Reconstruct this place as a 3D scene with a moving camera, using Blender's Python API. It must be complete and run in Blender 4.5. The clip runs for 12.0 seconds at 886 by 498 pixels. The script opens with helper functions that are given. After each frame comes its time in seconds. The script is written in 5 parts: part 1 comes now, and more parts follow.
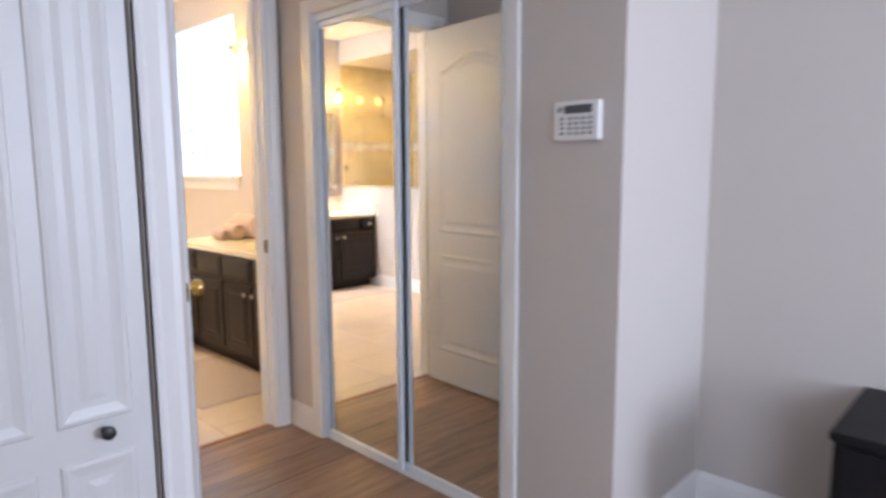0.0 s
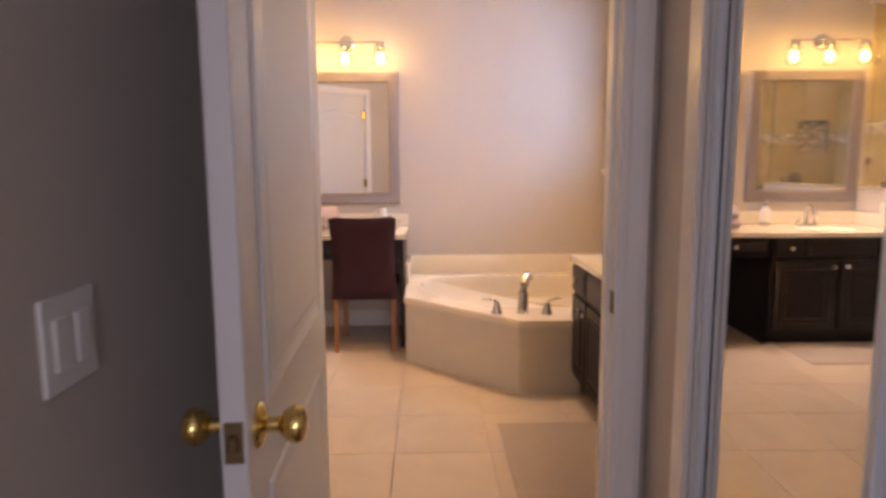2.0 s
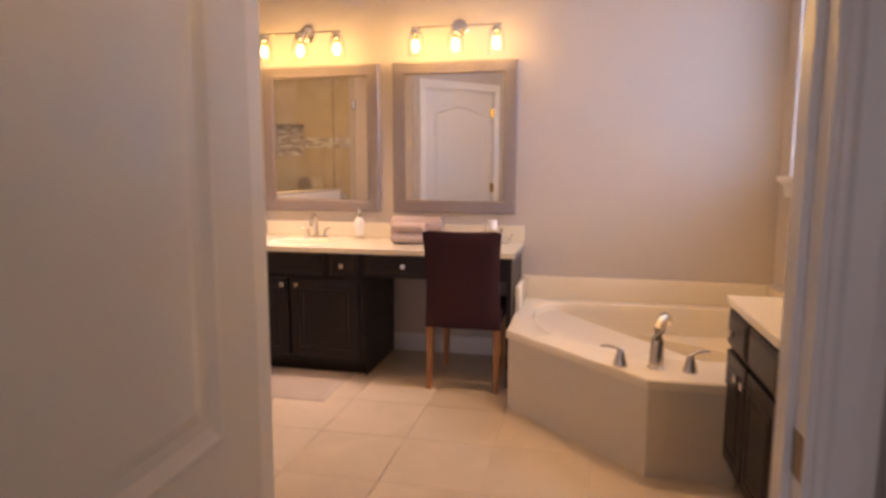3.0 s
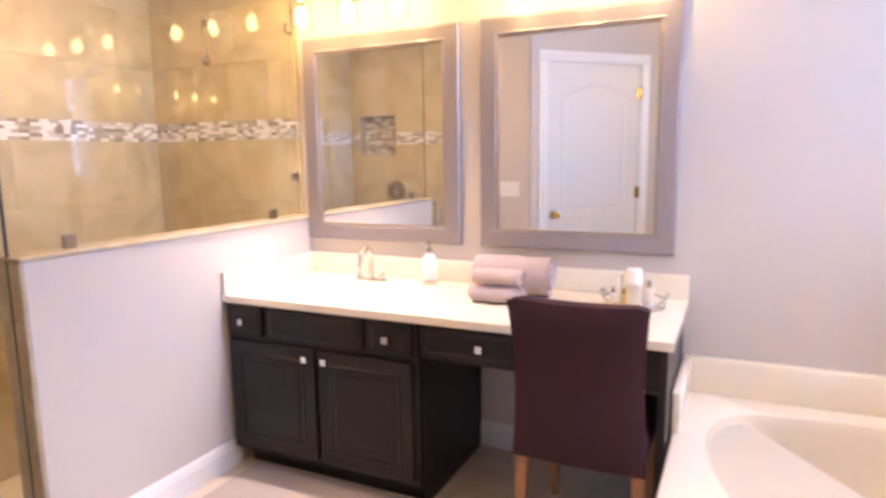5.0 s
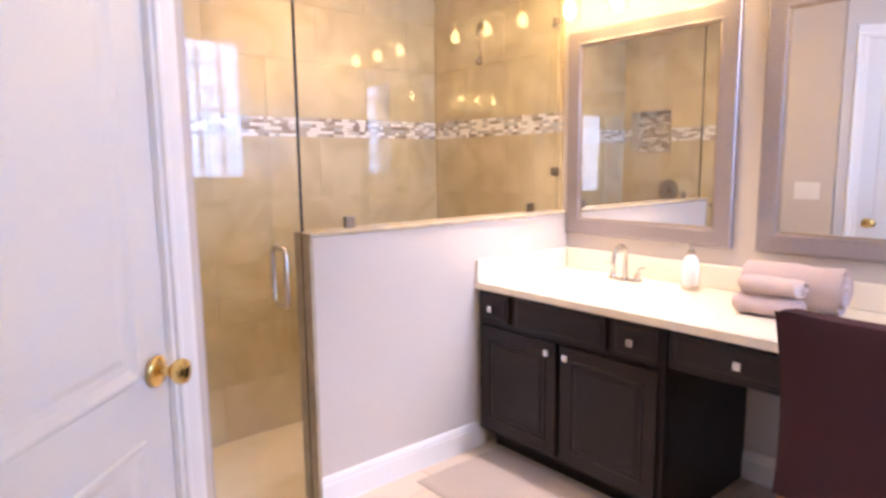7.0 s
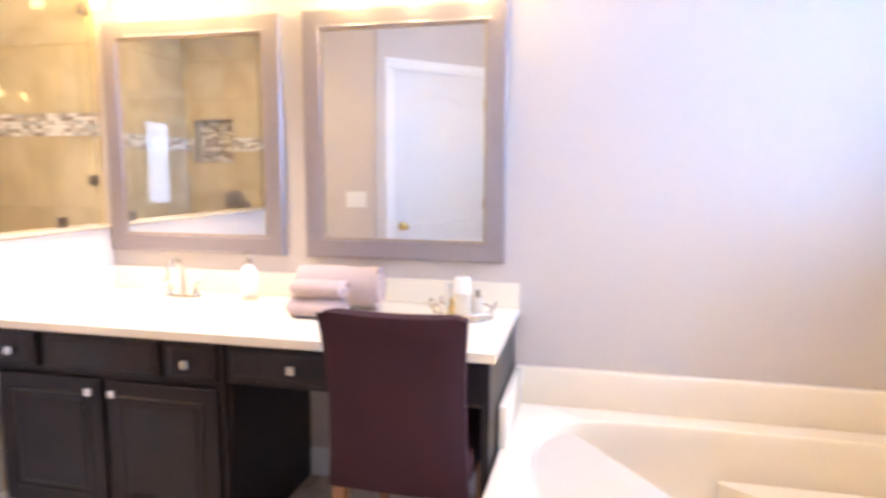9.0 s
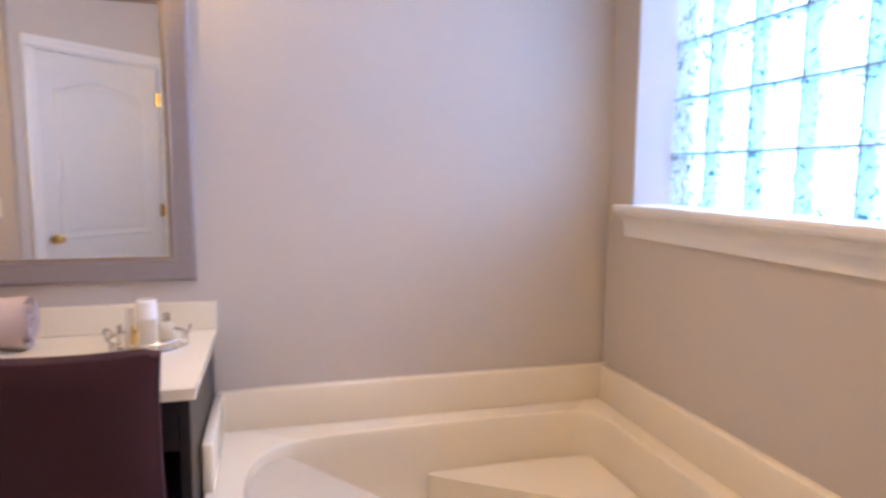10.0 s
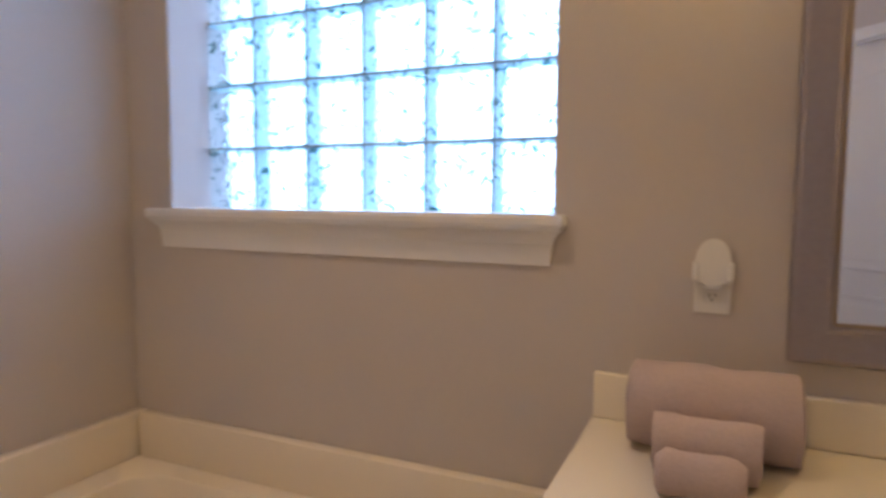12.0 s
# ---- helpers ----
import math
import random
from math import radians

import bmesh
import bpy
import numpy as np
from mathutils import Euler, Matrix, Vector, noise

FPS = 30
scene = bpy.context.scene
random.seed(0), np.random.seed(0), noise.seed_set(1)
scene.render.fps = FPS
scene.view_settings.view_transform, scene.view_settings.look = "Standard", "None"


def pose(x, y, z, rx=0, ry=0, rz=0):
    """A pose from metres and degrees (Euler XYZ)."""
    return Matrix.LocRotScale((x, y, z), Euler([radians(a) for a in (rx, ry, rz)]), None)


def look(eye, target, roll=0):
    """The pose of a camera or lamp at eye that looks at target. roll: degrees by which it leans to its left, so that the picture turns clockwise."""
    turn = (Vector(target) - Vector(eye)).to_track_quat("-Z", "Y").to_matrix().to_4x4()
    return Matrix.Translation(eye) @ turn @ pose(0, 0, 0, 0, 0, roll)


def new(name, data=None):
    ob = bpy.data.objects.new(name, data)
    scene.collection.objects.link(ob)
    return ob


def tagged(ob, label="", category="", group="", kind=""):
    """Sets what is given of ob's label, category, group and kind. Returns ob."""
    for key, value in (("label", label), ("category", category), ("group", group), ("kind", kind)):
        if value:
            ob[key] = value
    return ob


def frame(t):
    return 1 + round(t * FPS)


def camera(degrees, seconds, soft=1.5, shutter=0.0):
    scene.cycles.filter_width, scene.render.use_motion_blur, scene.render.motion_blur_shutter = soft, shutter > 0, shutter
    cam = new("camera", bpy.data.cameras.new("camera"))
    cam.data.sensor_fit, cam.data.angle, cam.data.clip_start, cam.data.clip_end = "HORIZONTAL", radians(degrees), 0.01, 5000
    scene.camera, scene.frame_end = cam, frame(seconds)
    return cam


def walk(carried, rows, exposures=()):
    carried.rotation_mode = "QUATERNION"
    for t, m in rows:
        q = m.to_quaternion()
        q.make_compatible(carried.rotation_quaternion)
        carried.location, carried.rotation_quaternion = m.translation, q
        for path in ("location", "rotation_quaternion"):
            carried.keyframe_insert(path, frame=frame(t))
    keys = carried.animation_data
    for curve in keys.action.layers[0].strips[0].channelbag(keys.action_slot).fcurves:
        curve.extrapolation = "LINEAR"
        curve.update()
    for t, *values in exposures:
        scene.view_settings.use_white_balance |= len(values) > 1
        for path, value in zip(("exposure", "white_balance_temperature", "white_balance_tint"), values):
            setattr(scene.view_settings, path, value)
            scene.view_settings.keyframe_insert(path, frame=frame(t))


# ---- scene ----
cam = camera(70.7, 12.0, soft=3.0, shutter=0.4)
PATH = [
    (0, (0.396, -0.126, 1.258), (1.825, 1.251, 1.005), -0.3),
    (0.5, (0.712, 0.138, 1.24), (1.843, 1.766, 0.976), -0.1),
    (1, (0.984, 0.37, 1.275), (1.712, 2.214, 1.01), -0.4),
    (1.5, (1.228, 0.639, 1.274), (1.556, 2.593, 1.0), -0.5),
    (2, (1.461, 0.947, 1.252), (1.51, 2.929, 0.99), -0.3),
    (2.5, (1.596, 1.288, 1.278), (1.372, 3.258, 1.014), -0.5),
    (2.7, (1.634, 1.441, 1.259), (1.325, 3.4, 1.003), -0.2),
    (4.3, (1.681, 2.78, 1.343), (0.996, 4.637, 1.057), -0.5),
    (4.5, (1.636, 2.911, 1.355), (0.941, 4.763, 1.062), -0.7),
    (5, (1.465, 3.17, 1.375), (0.623, 4.96, 1.082), -0.8),
    (5.5, (1.4, 3.218, 1.362), (0.318, 4.875, 1.074), -0.9),
    (6, (1.42, 3.194, 1.334), (0.026, 4.6, 1.052), -0.8),
    (6.5, (1.479, 3.213, 1.329), (-0.054, 4.466, 1.05), -0.8),
    (6.7, (1.5, 3.233, 1.33), (-0.044, 4.475, 1.056), -0.7),
    (8.5, (1.547, 3.354, 1.341), (0.698, 5.146, 1.08), -0.1),
    (9, (1.572, 3.399, 1.321), (1.117, 5.331, 1.077), 0.2),
    (9.5, (1.552, 3.466, 1.337), (1.635, 5.45, 1.098), 0.5),
    (10, (1.518, 3.526, 1.332), (2.035, 5.443, 1.099), 0.5),
    (10.5, (1.462, 3.617, 1.309), (2.33, 5.406, 1.093), 0.5),
    (11, (1.452, 3.753, 1.283), (2.611, 5.369, 1.074), 0.5),
    (11.5, (1.441, 3.902, 1.288), (2.94, 5.213, 1.099), 0.6),
    (12, (1.4, 4.059, 1.261), (3.216, 4.881, 1.102), 0.4),
]
EXPOSURES = [
    (0.0, 1.25, 6350, 20), (0.5, 0.97, 6600, 23), (1.0, 0.62, 7080, 29), (1.5, 0.30, 7280, 35), (2.0, 0.05, 7550, 39), (2.5, -0.27, 7950, 41),
    (4.5, 0.04, 6000, 37), (5.0, 0.54, 5830, 33), (5.5, 0.82, 5630, 30), (6.0, 0.91, 5480, 28), (6.5, 0.51, 5660, 32), (8.5, 0.70, 5550, 29), (9.0, 0.80, 5450, 26),
    (9.5, 0.32, 5700, 29), (10.0, -0.06, 5900, 32), (10.5, -0.32, 5900, 32), (11.0, -0.53, 5920, 32), (11.5, -0.75, 5980, 31), (12.0, -0.85, 6070, 29),
]
walk(cam, [(t, look(eye, target, roll)) for t, eye, target, roll in PATH], EXPOSURES)

# ---------------------------------------------------------------- light
world = bpy.data.worlds.new("sky")
scene.world = world
world.use_nodes = True
_n = world.node_tree.nodes
_sky = _n.new("ShaderNodeTexSky")
_sky.sky_type, _sky.sun_disc = "NISHITA", False
_sky.sun_elevation, _sky.sun_rotation = radians(25), radians(86)
world.node_tree.links.new(_sky.outputs[0], _n["Background"].inputs[0])
_n["Background"].inputs[1].default_value = 0.10


def area_lamp(name, m, sx, sy, watts, colour):
    data = bpy.data.lights.new(name, "AREA")
    data.shape, data.size, data.size_y, data.energy, data.color = "RECTANGLE", sx, sy, watts, colour
    ob = new(name, data)
    ob.matrix_world = m
    return ob


sun = new("sun", bpy.data.lights.new("sun", "SUN"))
sun.data.energy, sun.data.angle, sun.data.color = 0.7, radians(10), (1.0, 0.96, 0.90)
sun.matrix_world = look((6.0, 5.50, 2.8), (0, 5.1, 0))

WINDOW_WATTS, BEDROOM_WATTS, BULB, SHOWER_WATTS = 168.0, 41.0, 104.0, 8.0
area_lamp("window_skylight", look((3.75, 5.30, 2.0), (0, 5.30, 2.0)), 2.6, 2.2, WINDOW_WATTS, (0.40, 0.64, 1.0))
# fill lamp added to brighten the shower tiles and floor
down = area_lamp("shower_fill", look((-1.10, 4.75, 2.425), (-1.10, 4.75, 0)), 0.12, 0.12, SHOWER_WATTS, (1.0, 0.62, 0.24))
down.data.shape = "DISK"
spot = area_lamp("vanity_downlight", look((-0.13, 5.36, 2.682), (-0.13, 5.36, 0)), 0.09, 0.09, 7.2, (1.0, 0.84, 0.62))
spot.data.shape, spot.data.spread = "DISK", radians(64)
spot = area_lamp("tub_downlight", look((1.95, 4.75, 2.682), (1.95, 4.75, 0)), 0.09, 0.09, 5.5, (1.0, 0.76, 0.44))
spot.data.shape, spot.data.spread = "DISK", radians(88)
# unseen fill lamp, added to brighten the walls that face west
area_lamp("bedroom_west_fill", look((-1.66, -2.0, 1.5), (0, -2.0, 1.45)), 1.7, 1.6, BEDROOM_WATTS * 1.08, (0.665, 0.815, 1.0))
area_lamp("bedroom_south_skylight", look((2.1, -3.04, 1.5), (2.1, 0, 1.4)), 1.0, 1.6, BEDROOM_WATTS * 0.98, (0.66, 0.815, 1.0))

# ---------------------------------------------------------------- materials


def material(name, colour, rough=0.5, metal=0.0, grain=0.0, scale=40.0, bump=0.0, bump_scale=200.0, blotch=0.0, random_piece=0.0, coat=0.0, spec=0.5):
    """A paint, stone, metal or cloth: colour varied by broad blotches, fine grain and, for pieces, by piece; with relief."""
    m = bpy.data.materials.new(name)
    m.use_nodes = True
    nt = m.node_tree
    bsdf = nt.nodes["Principled BSDF"]
    bsdf.inputs["Base Color"].default_value = (*colour, 1)
    bsdf.inputs["Roughness"].default_value, bsdf.inputs["Metallic"].default_value = rough, metal
    bsdf.inputs["Coat Weight"].default_value = coat
    bsdf.inputs["Specular IOR Level"].default_value = spec
    co = nt.nodes.new("ShaderNodeTexCoord").outputs["Object"]
    if grain or blotch or random_piece:
        value = nt.nodes.new("ShaderNodeMath")
        value.operation, value.inputs[1].default_value = "ADD", 1.0
        value.inputs[0].default_value = 0.0
        total = value
        for amount, size in ((grain, scale), (blotch, 1.7)):
            if amount:
                tex = nt.nodes.new("ShaderNodeTexNoise")
                tex.inputs["Scale"].default_value, tex.inputs["Detail"].default_value = size, 4
                nt.links.new(co, tex.inputs["Vector"])
                mad = nt.nodes.new("ShaderNodeMath")
                mad.operation = "MULTIPLY_ADD"
                nt.links.new(tex.outputs["Fac"], mad.inputs[0])
                mad.inputs[1].default_value, mad.inputs[2].default_value = 2 * amount, -amount
                add = nt.nodes.new("ShaderNodeMath")
                nt.links.new(mad.outputs[0], add.inputs[0])
                nt.links.new(total.outputs[0], add.inputs[1])
                total = add
        if random_piece:
            info = nt.nodes.new("ShaderNodeObjectInfo")
            mad = nt.nodes.new("ShaderNodeMath")
            mad.operation = "MULTIPLY_ADD"
            nt.links.new(info.outputs["Random"], mad.inputs[0])
            mad.inputs[1].default_value, mad.inputs[2].default_value = 2 * random_piece, -random_piece
            add = nt.nodes.new("ShaderNodeMath")
            nt.links.new(mad.outputs[0], add.inputs[0])
            nt.links.new(total.outputs[0], add.inputs[1])
            total = add
        hsv = nt.nodes.new("ShaderNodeHueSaturation")
        hsv.inputs["Color"].default_value = (*colour, 1)
        nt.links.new(total.outputs[0], hsv.inputs["Value"])
        nt.links.new(hsv.outputs[0], bsdf.inputs["Base Color"])
    if bump:
        tex = nt.nodes.new("ShaderNodeTexNoise")
        tex.inputs["Scale"].default_value, tex.inputs["Detail"].default_value = bump_scale, 3
        nt.links.new(co, tex.inputs["Vector"])
        bn = nt.nodes.new("ShaderNodeBump")
        bn.inputs["Strength"].default_value, bn.inputs["Distance"].default_value = bump, 0.004
        nt.links.new(tex.outputs["Fac"], bn.inputs["Height"])
        nt.links.new(bn.outputs[0], bsdf.inputs["Normal"])
    return m


def plank_material():
    """Brown laminate: grain drawn out along the boards, each board its own shade."""
    m = material("brown_laminate", (0.20, 0.125, 0.075), 0.38)
    nt = m.node_tree
    bsdf = nt.nodes["Principled BSDF"]
    co = nt.nodes.new("ShaderNodeTexCoord").outputs["Object"]
    info = nt.nodes.new("ShaderNodeObjectInfo")
    off = nt.nodes.new("ShaderNodeVectorMath")
    off.operation = "MULTIPLY_ADD"
    nt.links.new(info.outputs["Random"], off.inputs[0])
    off.inputs[1].default_value = (7, 13, 3)
    nt.links.new(co, off.inputs[2])
    mp = nt.nodes.new("ShaderNodeMapping")
    mp.inputs["Scale"].default_value = (1.6, 16, 8)
    nt.links.new(off.outputs[0], mp.inputs["Vector"])
    tex = nt.nodes.new("ShaderNodeTexNoise")
    tex.inputs["Scale"].default_value, tex.inputs["Detail"].default_value, tex.inputs["Distortion"].default_value = 1.6, 8, 0.8
    nt.links.new(mp.outputs[0], tex.inputs["Vector"])
    ramp = nt.nodes.new("ShaderNodeValToRGB")
    ramp.color_ramp.elements[0].position, ramp.color_ramp.elements[0].color = 0.3, (0.160, 0.088, 0.050, 1)
    ramp.color_ramp.elements[1].position, ramp.color_ramp.elements[1].color = 0.72, (0.37, 0.222, 0.135, 1)
    nt.links.new(tex.outputs["Fac"], ramp.inputs[0])
    hsv = nt.nodes.new("ShaderNodeHueSaturation")
    mad = nt.nodes.new("ShaderNodeMath")
    mad.operation, mad.inputs[1].default_value, mad.inputs[2].default_value = "MULTIPLY_ADD", 0.4, 0.8
    nt.links.new(info.outputs["Random"], mad.inputs[0])
    nt.links.new(mad.outputs[0], hsv.inputs["Value"])
    nt.links.new(ramp.outputs[0], hsv.inputs["Color"])
    nt.links.new(hsv.outputs[0], bsdf.inputs["Base Color"])
    bn = nt.nodes.new("ShaderNodeBump")
    bn.inputs["Strength"].default_value, bn.inputs["Distance"].default_value = 0.15, 0.002
    nt.links.new(tex.outputs["Fac"], bn.inputs["Height"])
    nt.links.new(bn.outputs[0], bsdf.inputs["Normal"])
    return m


def stone_material(name, light, dark, rough, size, piece):
    """Polished stone-look tile: cloudy veins between two shades, each piece shifted."""
    m = material(name, light, rough)
    nt = m.node_tree
    bsdf = nt.nodes["Principled BSDF"]
    co = nt.nodes.new("ShaderNodeTexCoord").outputs["Object"]
    info = nt.nodes.new("ShaderNodeObjectInfo")
    off = nt.nodes.new("ShaderNodeVectorMath")
    off.operation = "MULTIPLY_ADD"
    nt.links.new(info.outputs["Random"], off.inputs[0])
    off.inputs[1].default_value = (17, 31, 23)
    nt.links.new(co, off.inputs[2])
    tex = nt.nodes.new("ShaderNodeTexNoise")
    tex.inputs["Scale"].default_value, tex.inputs["Detail"].default_value, tex.inputs["Distortion"].default_value = size, 7, 1.2
    nt.links.new(off.outputs[0], tex.inputs["Vector"])
    ramp = nt.nodes.new("ShaderNodeValToRGB")
    ramp.color_ramp.elements[0].position, ramp.color_ramp.elements[0].color = 0.28, (*dark, 1)
    ramp.color_ramp.elements[1].position, ramp.color_ramp.elements[1].color = 0.68, (*light, 1)
    nt.links.new(tex.outputs["Fac"], ramp.inputs[0])
    hsv = nt.nodes.new("ShaderNodeHueSaturation")
    mad = nt.nodes.new("ShaderNodeMath")
    mad.operation, mad.inputs[1].default_value, mad.inputs[2].default_value = "MULTIPLY_ADD", 2 * piece, 1 - piece
    nt.links.new(info.outputs["Random"], mad.inputs[0])
    nt.links.new(mad.outputs[0], hsv.inputs["Value"])
    nt.links.new(ramp.outputs[0], hsv.inputs["Color"])
    nt.links.new(hsv.outputs[0], bsdf.inputs["Base Color"])
    return m


def mosaic_material():
    """Small glass and stone pieces: white, grey, taupe and brown, by piece."""
    m = material("mosaic", (0.5, 0.45, 0.4), 0.22)
    nt = m.node_tree
    bsdf = nt.nodes["Principled BSDF"]
    info = nt.nodes.new("ShaderNodeObjectInfo")
    geo = nt.nodes.new("ShaderNodeNewGeometry")
    add = nt.nodes.new("ShaderNodeMath")
    nt.links.new(info.outputs["Random"], add.inputs[0])
    nt.links.new(geo.outputs["Random Per Island"], add.inputs[1])
    wrap = nt.nodes.new("ShaderNodeMath")
    wrap.operation, wrap.inputs[1].default_value = "FRACT", 0.0
    nt.links.new(add.outputs[0], wrap.inputs[0])
    ramp = nt.nodes.new("ShaderNodeValToRGB")
    ramp.color_ramp.interpolation = "CONSTANT"
    ramp.color_ramp.elements[0].color = (0.80, 0.78, 0.72, 1)
    ramp.color_ramp.elements[1].position, ramp.color_ramp.elements[1].color = 0.36, (0.44, 0.385, 0.31, 1)
    for p, c in ((0.55, (0.62, 0.57, 0.49, 1)), (0.72, (0.31, 0.25, 0.19, 1)), (0.86, (0.47, 0.47, 0.45, 1))):
        ramp.color_ramp.elements.new(p).color = c
    nt.links.new(wrap.outputs[0], ramp.inputs[0])
    nt.links.new(ramp.outputs[0], bsdf.inputs["Base Color"])
    return m


def glass_material(name, colour, rough, ior, bump=0.0, scale=30.0, streak=None):
    m = bpy.data.materials.new(name)
    m.use_nodes = True
    nt = m.node_tree
    bsdf = nt.nodes["Principled BSDF"]
    bsdf.inputs["Base Color"].default_value = (*colour, 1)
    bsdf.inputs["Transmission Weight"].default_value = 1.0
    bsdf.inputs["Roughness"].default_value, bsdf.inputs["IOR"].default_value = rough, ior
    if bump:
        co = nt.nodes.new("ShaderNodeTexCoord").outputs["Object"]
        info = nt.nodes.new("ShaderNodeObjectInfo")
        off = nt.nodes.new("ShaderNodeVectorMath")
        off.operation = "MULTIPLY_ADD"
        nt.links.new(info.outputs["Random"], off.inputs[0])
        off.inputs[1].default_value = (5, 9, 4)
        nt.links.new(co, off.inputs[2])
        tex = nt.nodes.new("ShaderNodeTexNoise")
        tex.inputs["Scale"].default_value, tex.inputs["Detail"].default_value, tex.inputs["Distortion"].default_value = scale, 1.5, 1.0
        nt.links.new(off.outputs[0], tex.inputs["Vector"])
        bn = nt.nodes.new("ShaderNodeBump")
        bn.inputs["Strength"].default_value, bn.inputs["Distance"].default_value = bump, 0.02
        nt.links.new(tex.outputs["Fac"], bn.inputs["Height"])
        nt.links.new(bn.outputs[0], bsdf.inputs["Normal"])
        if streak:
            # dark green put into the colour along ripples, imitating marks made by refraction
            ramp = nt.nodes.new("ShaderNodeValToRGB")
            ramp.color_ramp.elements[0].position, ramp.color_ramp.elements[0].color = 0.58, (*colour, 1)
            ramp.color_ramp.elements[1].position, ramp.color_ramp.elements[1].color = 0.67, (*streak, 1)
            nt.links.new(tex.outputs["Fac"], ramp.inputs[0])
            nt.links.new(ramp.outputs[0], bsdf.inputs["Base Color"])
    return m


def translucent(name, colour):
    """Pressed glass walls of a block, frosted: half passes on, half comes back."""
    m = material(name, colour, 0.3, grain=0.12, scale=40)
    nt = m.node_tree
    mix = nt.nodes.new("ShaderNodeMixShader")
    tr = nt.nodes.new("ShaderNodeBsdfTranslucent")
    tr.inputs["Color"].default_value = (*colour, 1)
    nt.links.new(nt.nodes["Principled BSDF"].outputs[0], mix.inputs[1])
    nt.links.new(tr.outputs[0], mix.inputs[2])
    nt.links.new(mix.outputs[0], nt.nodes["Material Output"].inputs["Surface"])
    return m


def glowing(name, colour, strength):
    m = bpy.data.materials.new(name)
    m.use_nodes = True
    bsdf = m.node_tree.nodes["Principled BSDF"]
    bsdf.inputs["Base Color"].default_value = (1, 0.9, 0.7, 1)
    bsdf.inputs["Emission Color"].default_value = (*colour, 1)
    bsdf.inputs["Emission Strength"].default_value = strength
    return m


WALL = material("greige_wall_paint", (0.56, 0.508, 0.466), 0.62, grain=0.02, scale=60, bump=0.12, bump_scale=260, blotch=0.03)
CEIL = material("ceiling_paint", (0.74, 0.71, 0.67), 0.8, grain=0.02, bump=0.2, bump_scale=120)
TRIM = material("white_gloss_trim", (0.78, 0.77, 0.76), 0.32, grain=0.012, scale=30, bump=0.04, bump_scale=90)
DOOR = material("white_door_paint", (0.67, 0.66, 0.65), 0.38, grain=0.015, scale=25, bump=0.08, bump_scale=300)
ESPRESSO = material("espresso_wood", (0.016, 0.0118, 0.0132), 0.36, grain=0.35, scale=25, bump=0.06, bump_scale=60, blotch=0.2, spec=0.28)
MARBLE = material("cream_cultured_marble", (0.80, 0.735, 0.60), 0.16, grain=0.02, scale=8, blotch=0.04, coat=0.3)
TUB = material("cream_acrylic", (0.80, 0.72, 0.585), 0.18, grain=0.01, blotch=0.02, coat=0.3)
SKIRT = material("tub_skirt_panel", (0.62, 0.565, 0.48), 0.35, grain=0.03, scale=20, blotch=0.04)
TILE = stone_material("beige_floor_tile", (0.66, 0.56, 0.455), (0.58, 0.485, 0.39), 0.34, 2.6, 0.03)
GROUT = material("grout", (0.57, 0.485, 0.395), 0.85, grain=0.1, scale=200)
SHOWER = stone_material("beige_shower_tile", (0.585, 0.49, 0.295), (0.45, 0.365, 0.205), 0.16, 3.2, 0.005)
SHOWER_GROUT = material("shower_grout", (0.55, 0.455, 0.27), 0.6, grain=0.05, scale=60)
SHOWER_PAN = stone_material("cream_shower_pan", (0.80, 0.72, 0.53), (0.74, 0.65, 0.46), 0.4, 5, 0.02)
WOOD = plank_material()
MOSAIC = mosaic_material()
MIRROR = material("silvered_mirror", (0.88, 0.89, 0.885), 0.015, 1.0)
CLOSET_MIRROR = material("aged_closet_mirror", (0.76, 0.765, 0.75), 0.02, 1.0)
FRAME = material("brushed_pewter_frame", (0.35, 0.31, 0.315), 0.40, 0.7, grain=0.10, scale=70, bump=0.08, bump_scale=150)
LINER = material("champagne_frame_liner", (0.36, 0.28, 0.20), 0.35, 0.6, grain=0.1)
SILVER = material("satin_aluminium", (0.78, 0.85, 0.92), 0.42, 0.08, grain=0.03)
DARKGAP = material("near_black", (0.02, 0.022, 0.025), 0.7)
NICKEL = material("brushed_nickel", (0.64, 0.60, 0.55), 0.24, 1.0, grain=0.04, scale=80)
DARKNICKEL = material("dark_nickel", (0.30, 0.265, 0.225), 0.30, 1.0, grain=0.06, scale=80)
CHROME = material("chrome", (0.78, 0.77, 0.75), 0.08, 1.0)
BRASS = material("polished_brass", (0.78, 0.56, 0.20), 0.16, 1.0, grain=0.04, scale=50)
OLDBRASS = material("aged_brass", (0.26, 0.20, 0.11), 0.38, 1.0, grain=0.12, scale=60)
BLACK = material("black_iron", (0.012, 0.012, 0.013), 0.4)
FABRIC = material("dark_plum_fabric", (0.050, 0.022, 0.028), 0.92, grain=0.22, scale=350, bump=0.35, bump_scale=700, blotch=0.08, spec=0.15)
PIPING = material("fabric_piping", (0.028, 0.015, 0.018), 0.9, bump=0.3, bump_scale=500, spec=0.15)
OAK = material("honey_wood_leg", (0.34, 0.155, 0.065), 0.35, grain=0.2, scale=30, blotch=0.1)
TOWEL = material("taupe_terry", (0.52, 0.42, 0.40), 0.97, grain=0.12, scale=160, bump=0.8, bump_scale=330, blotch=0.06, spec=0.1)
RUG = material("beige_bath_mat", (0.49, 0.42, 0.37), 0.97, grain=0.14, scale=250, bump=0.9, bump_scale=330, blotch=0.07, spec=0.1)
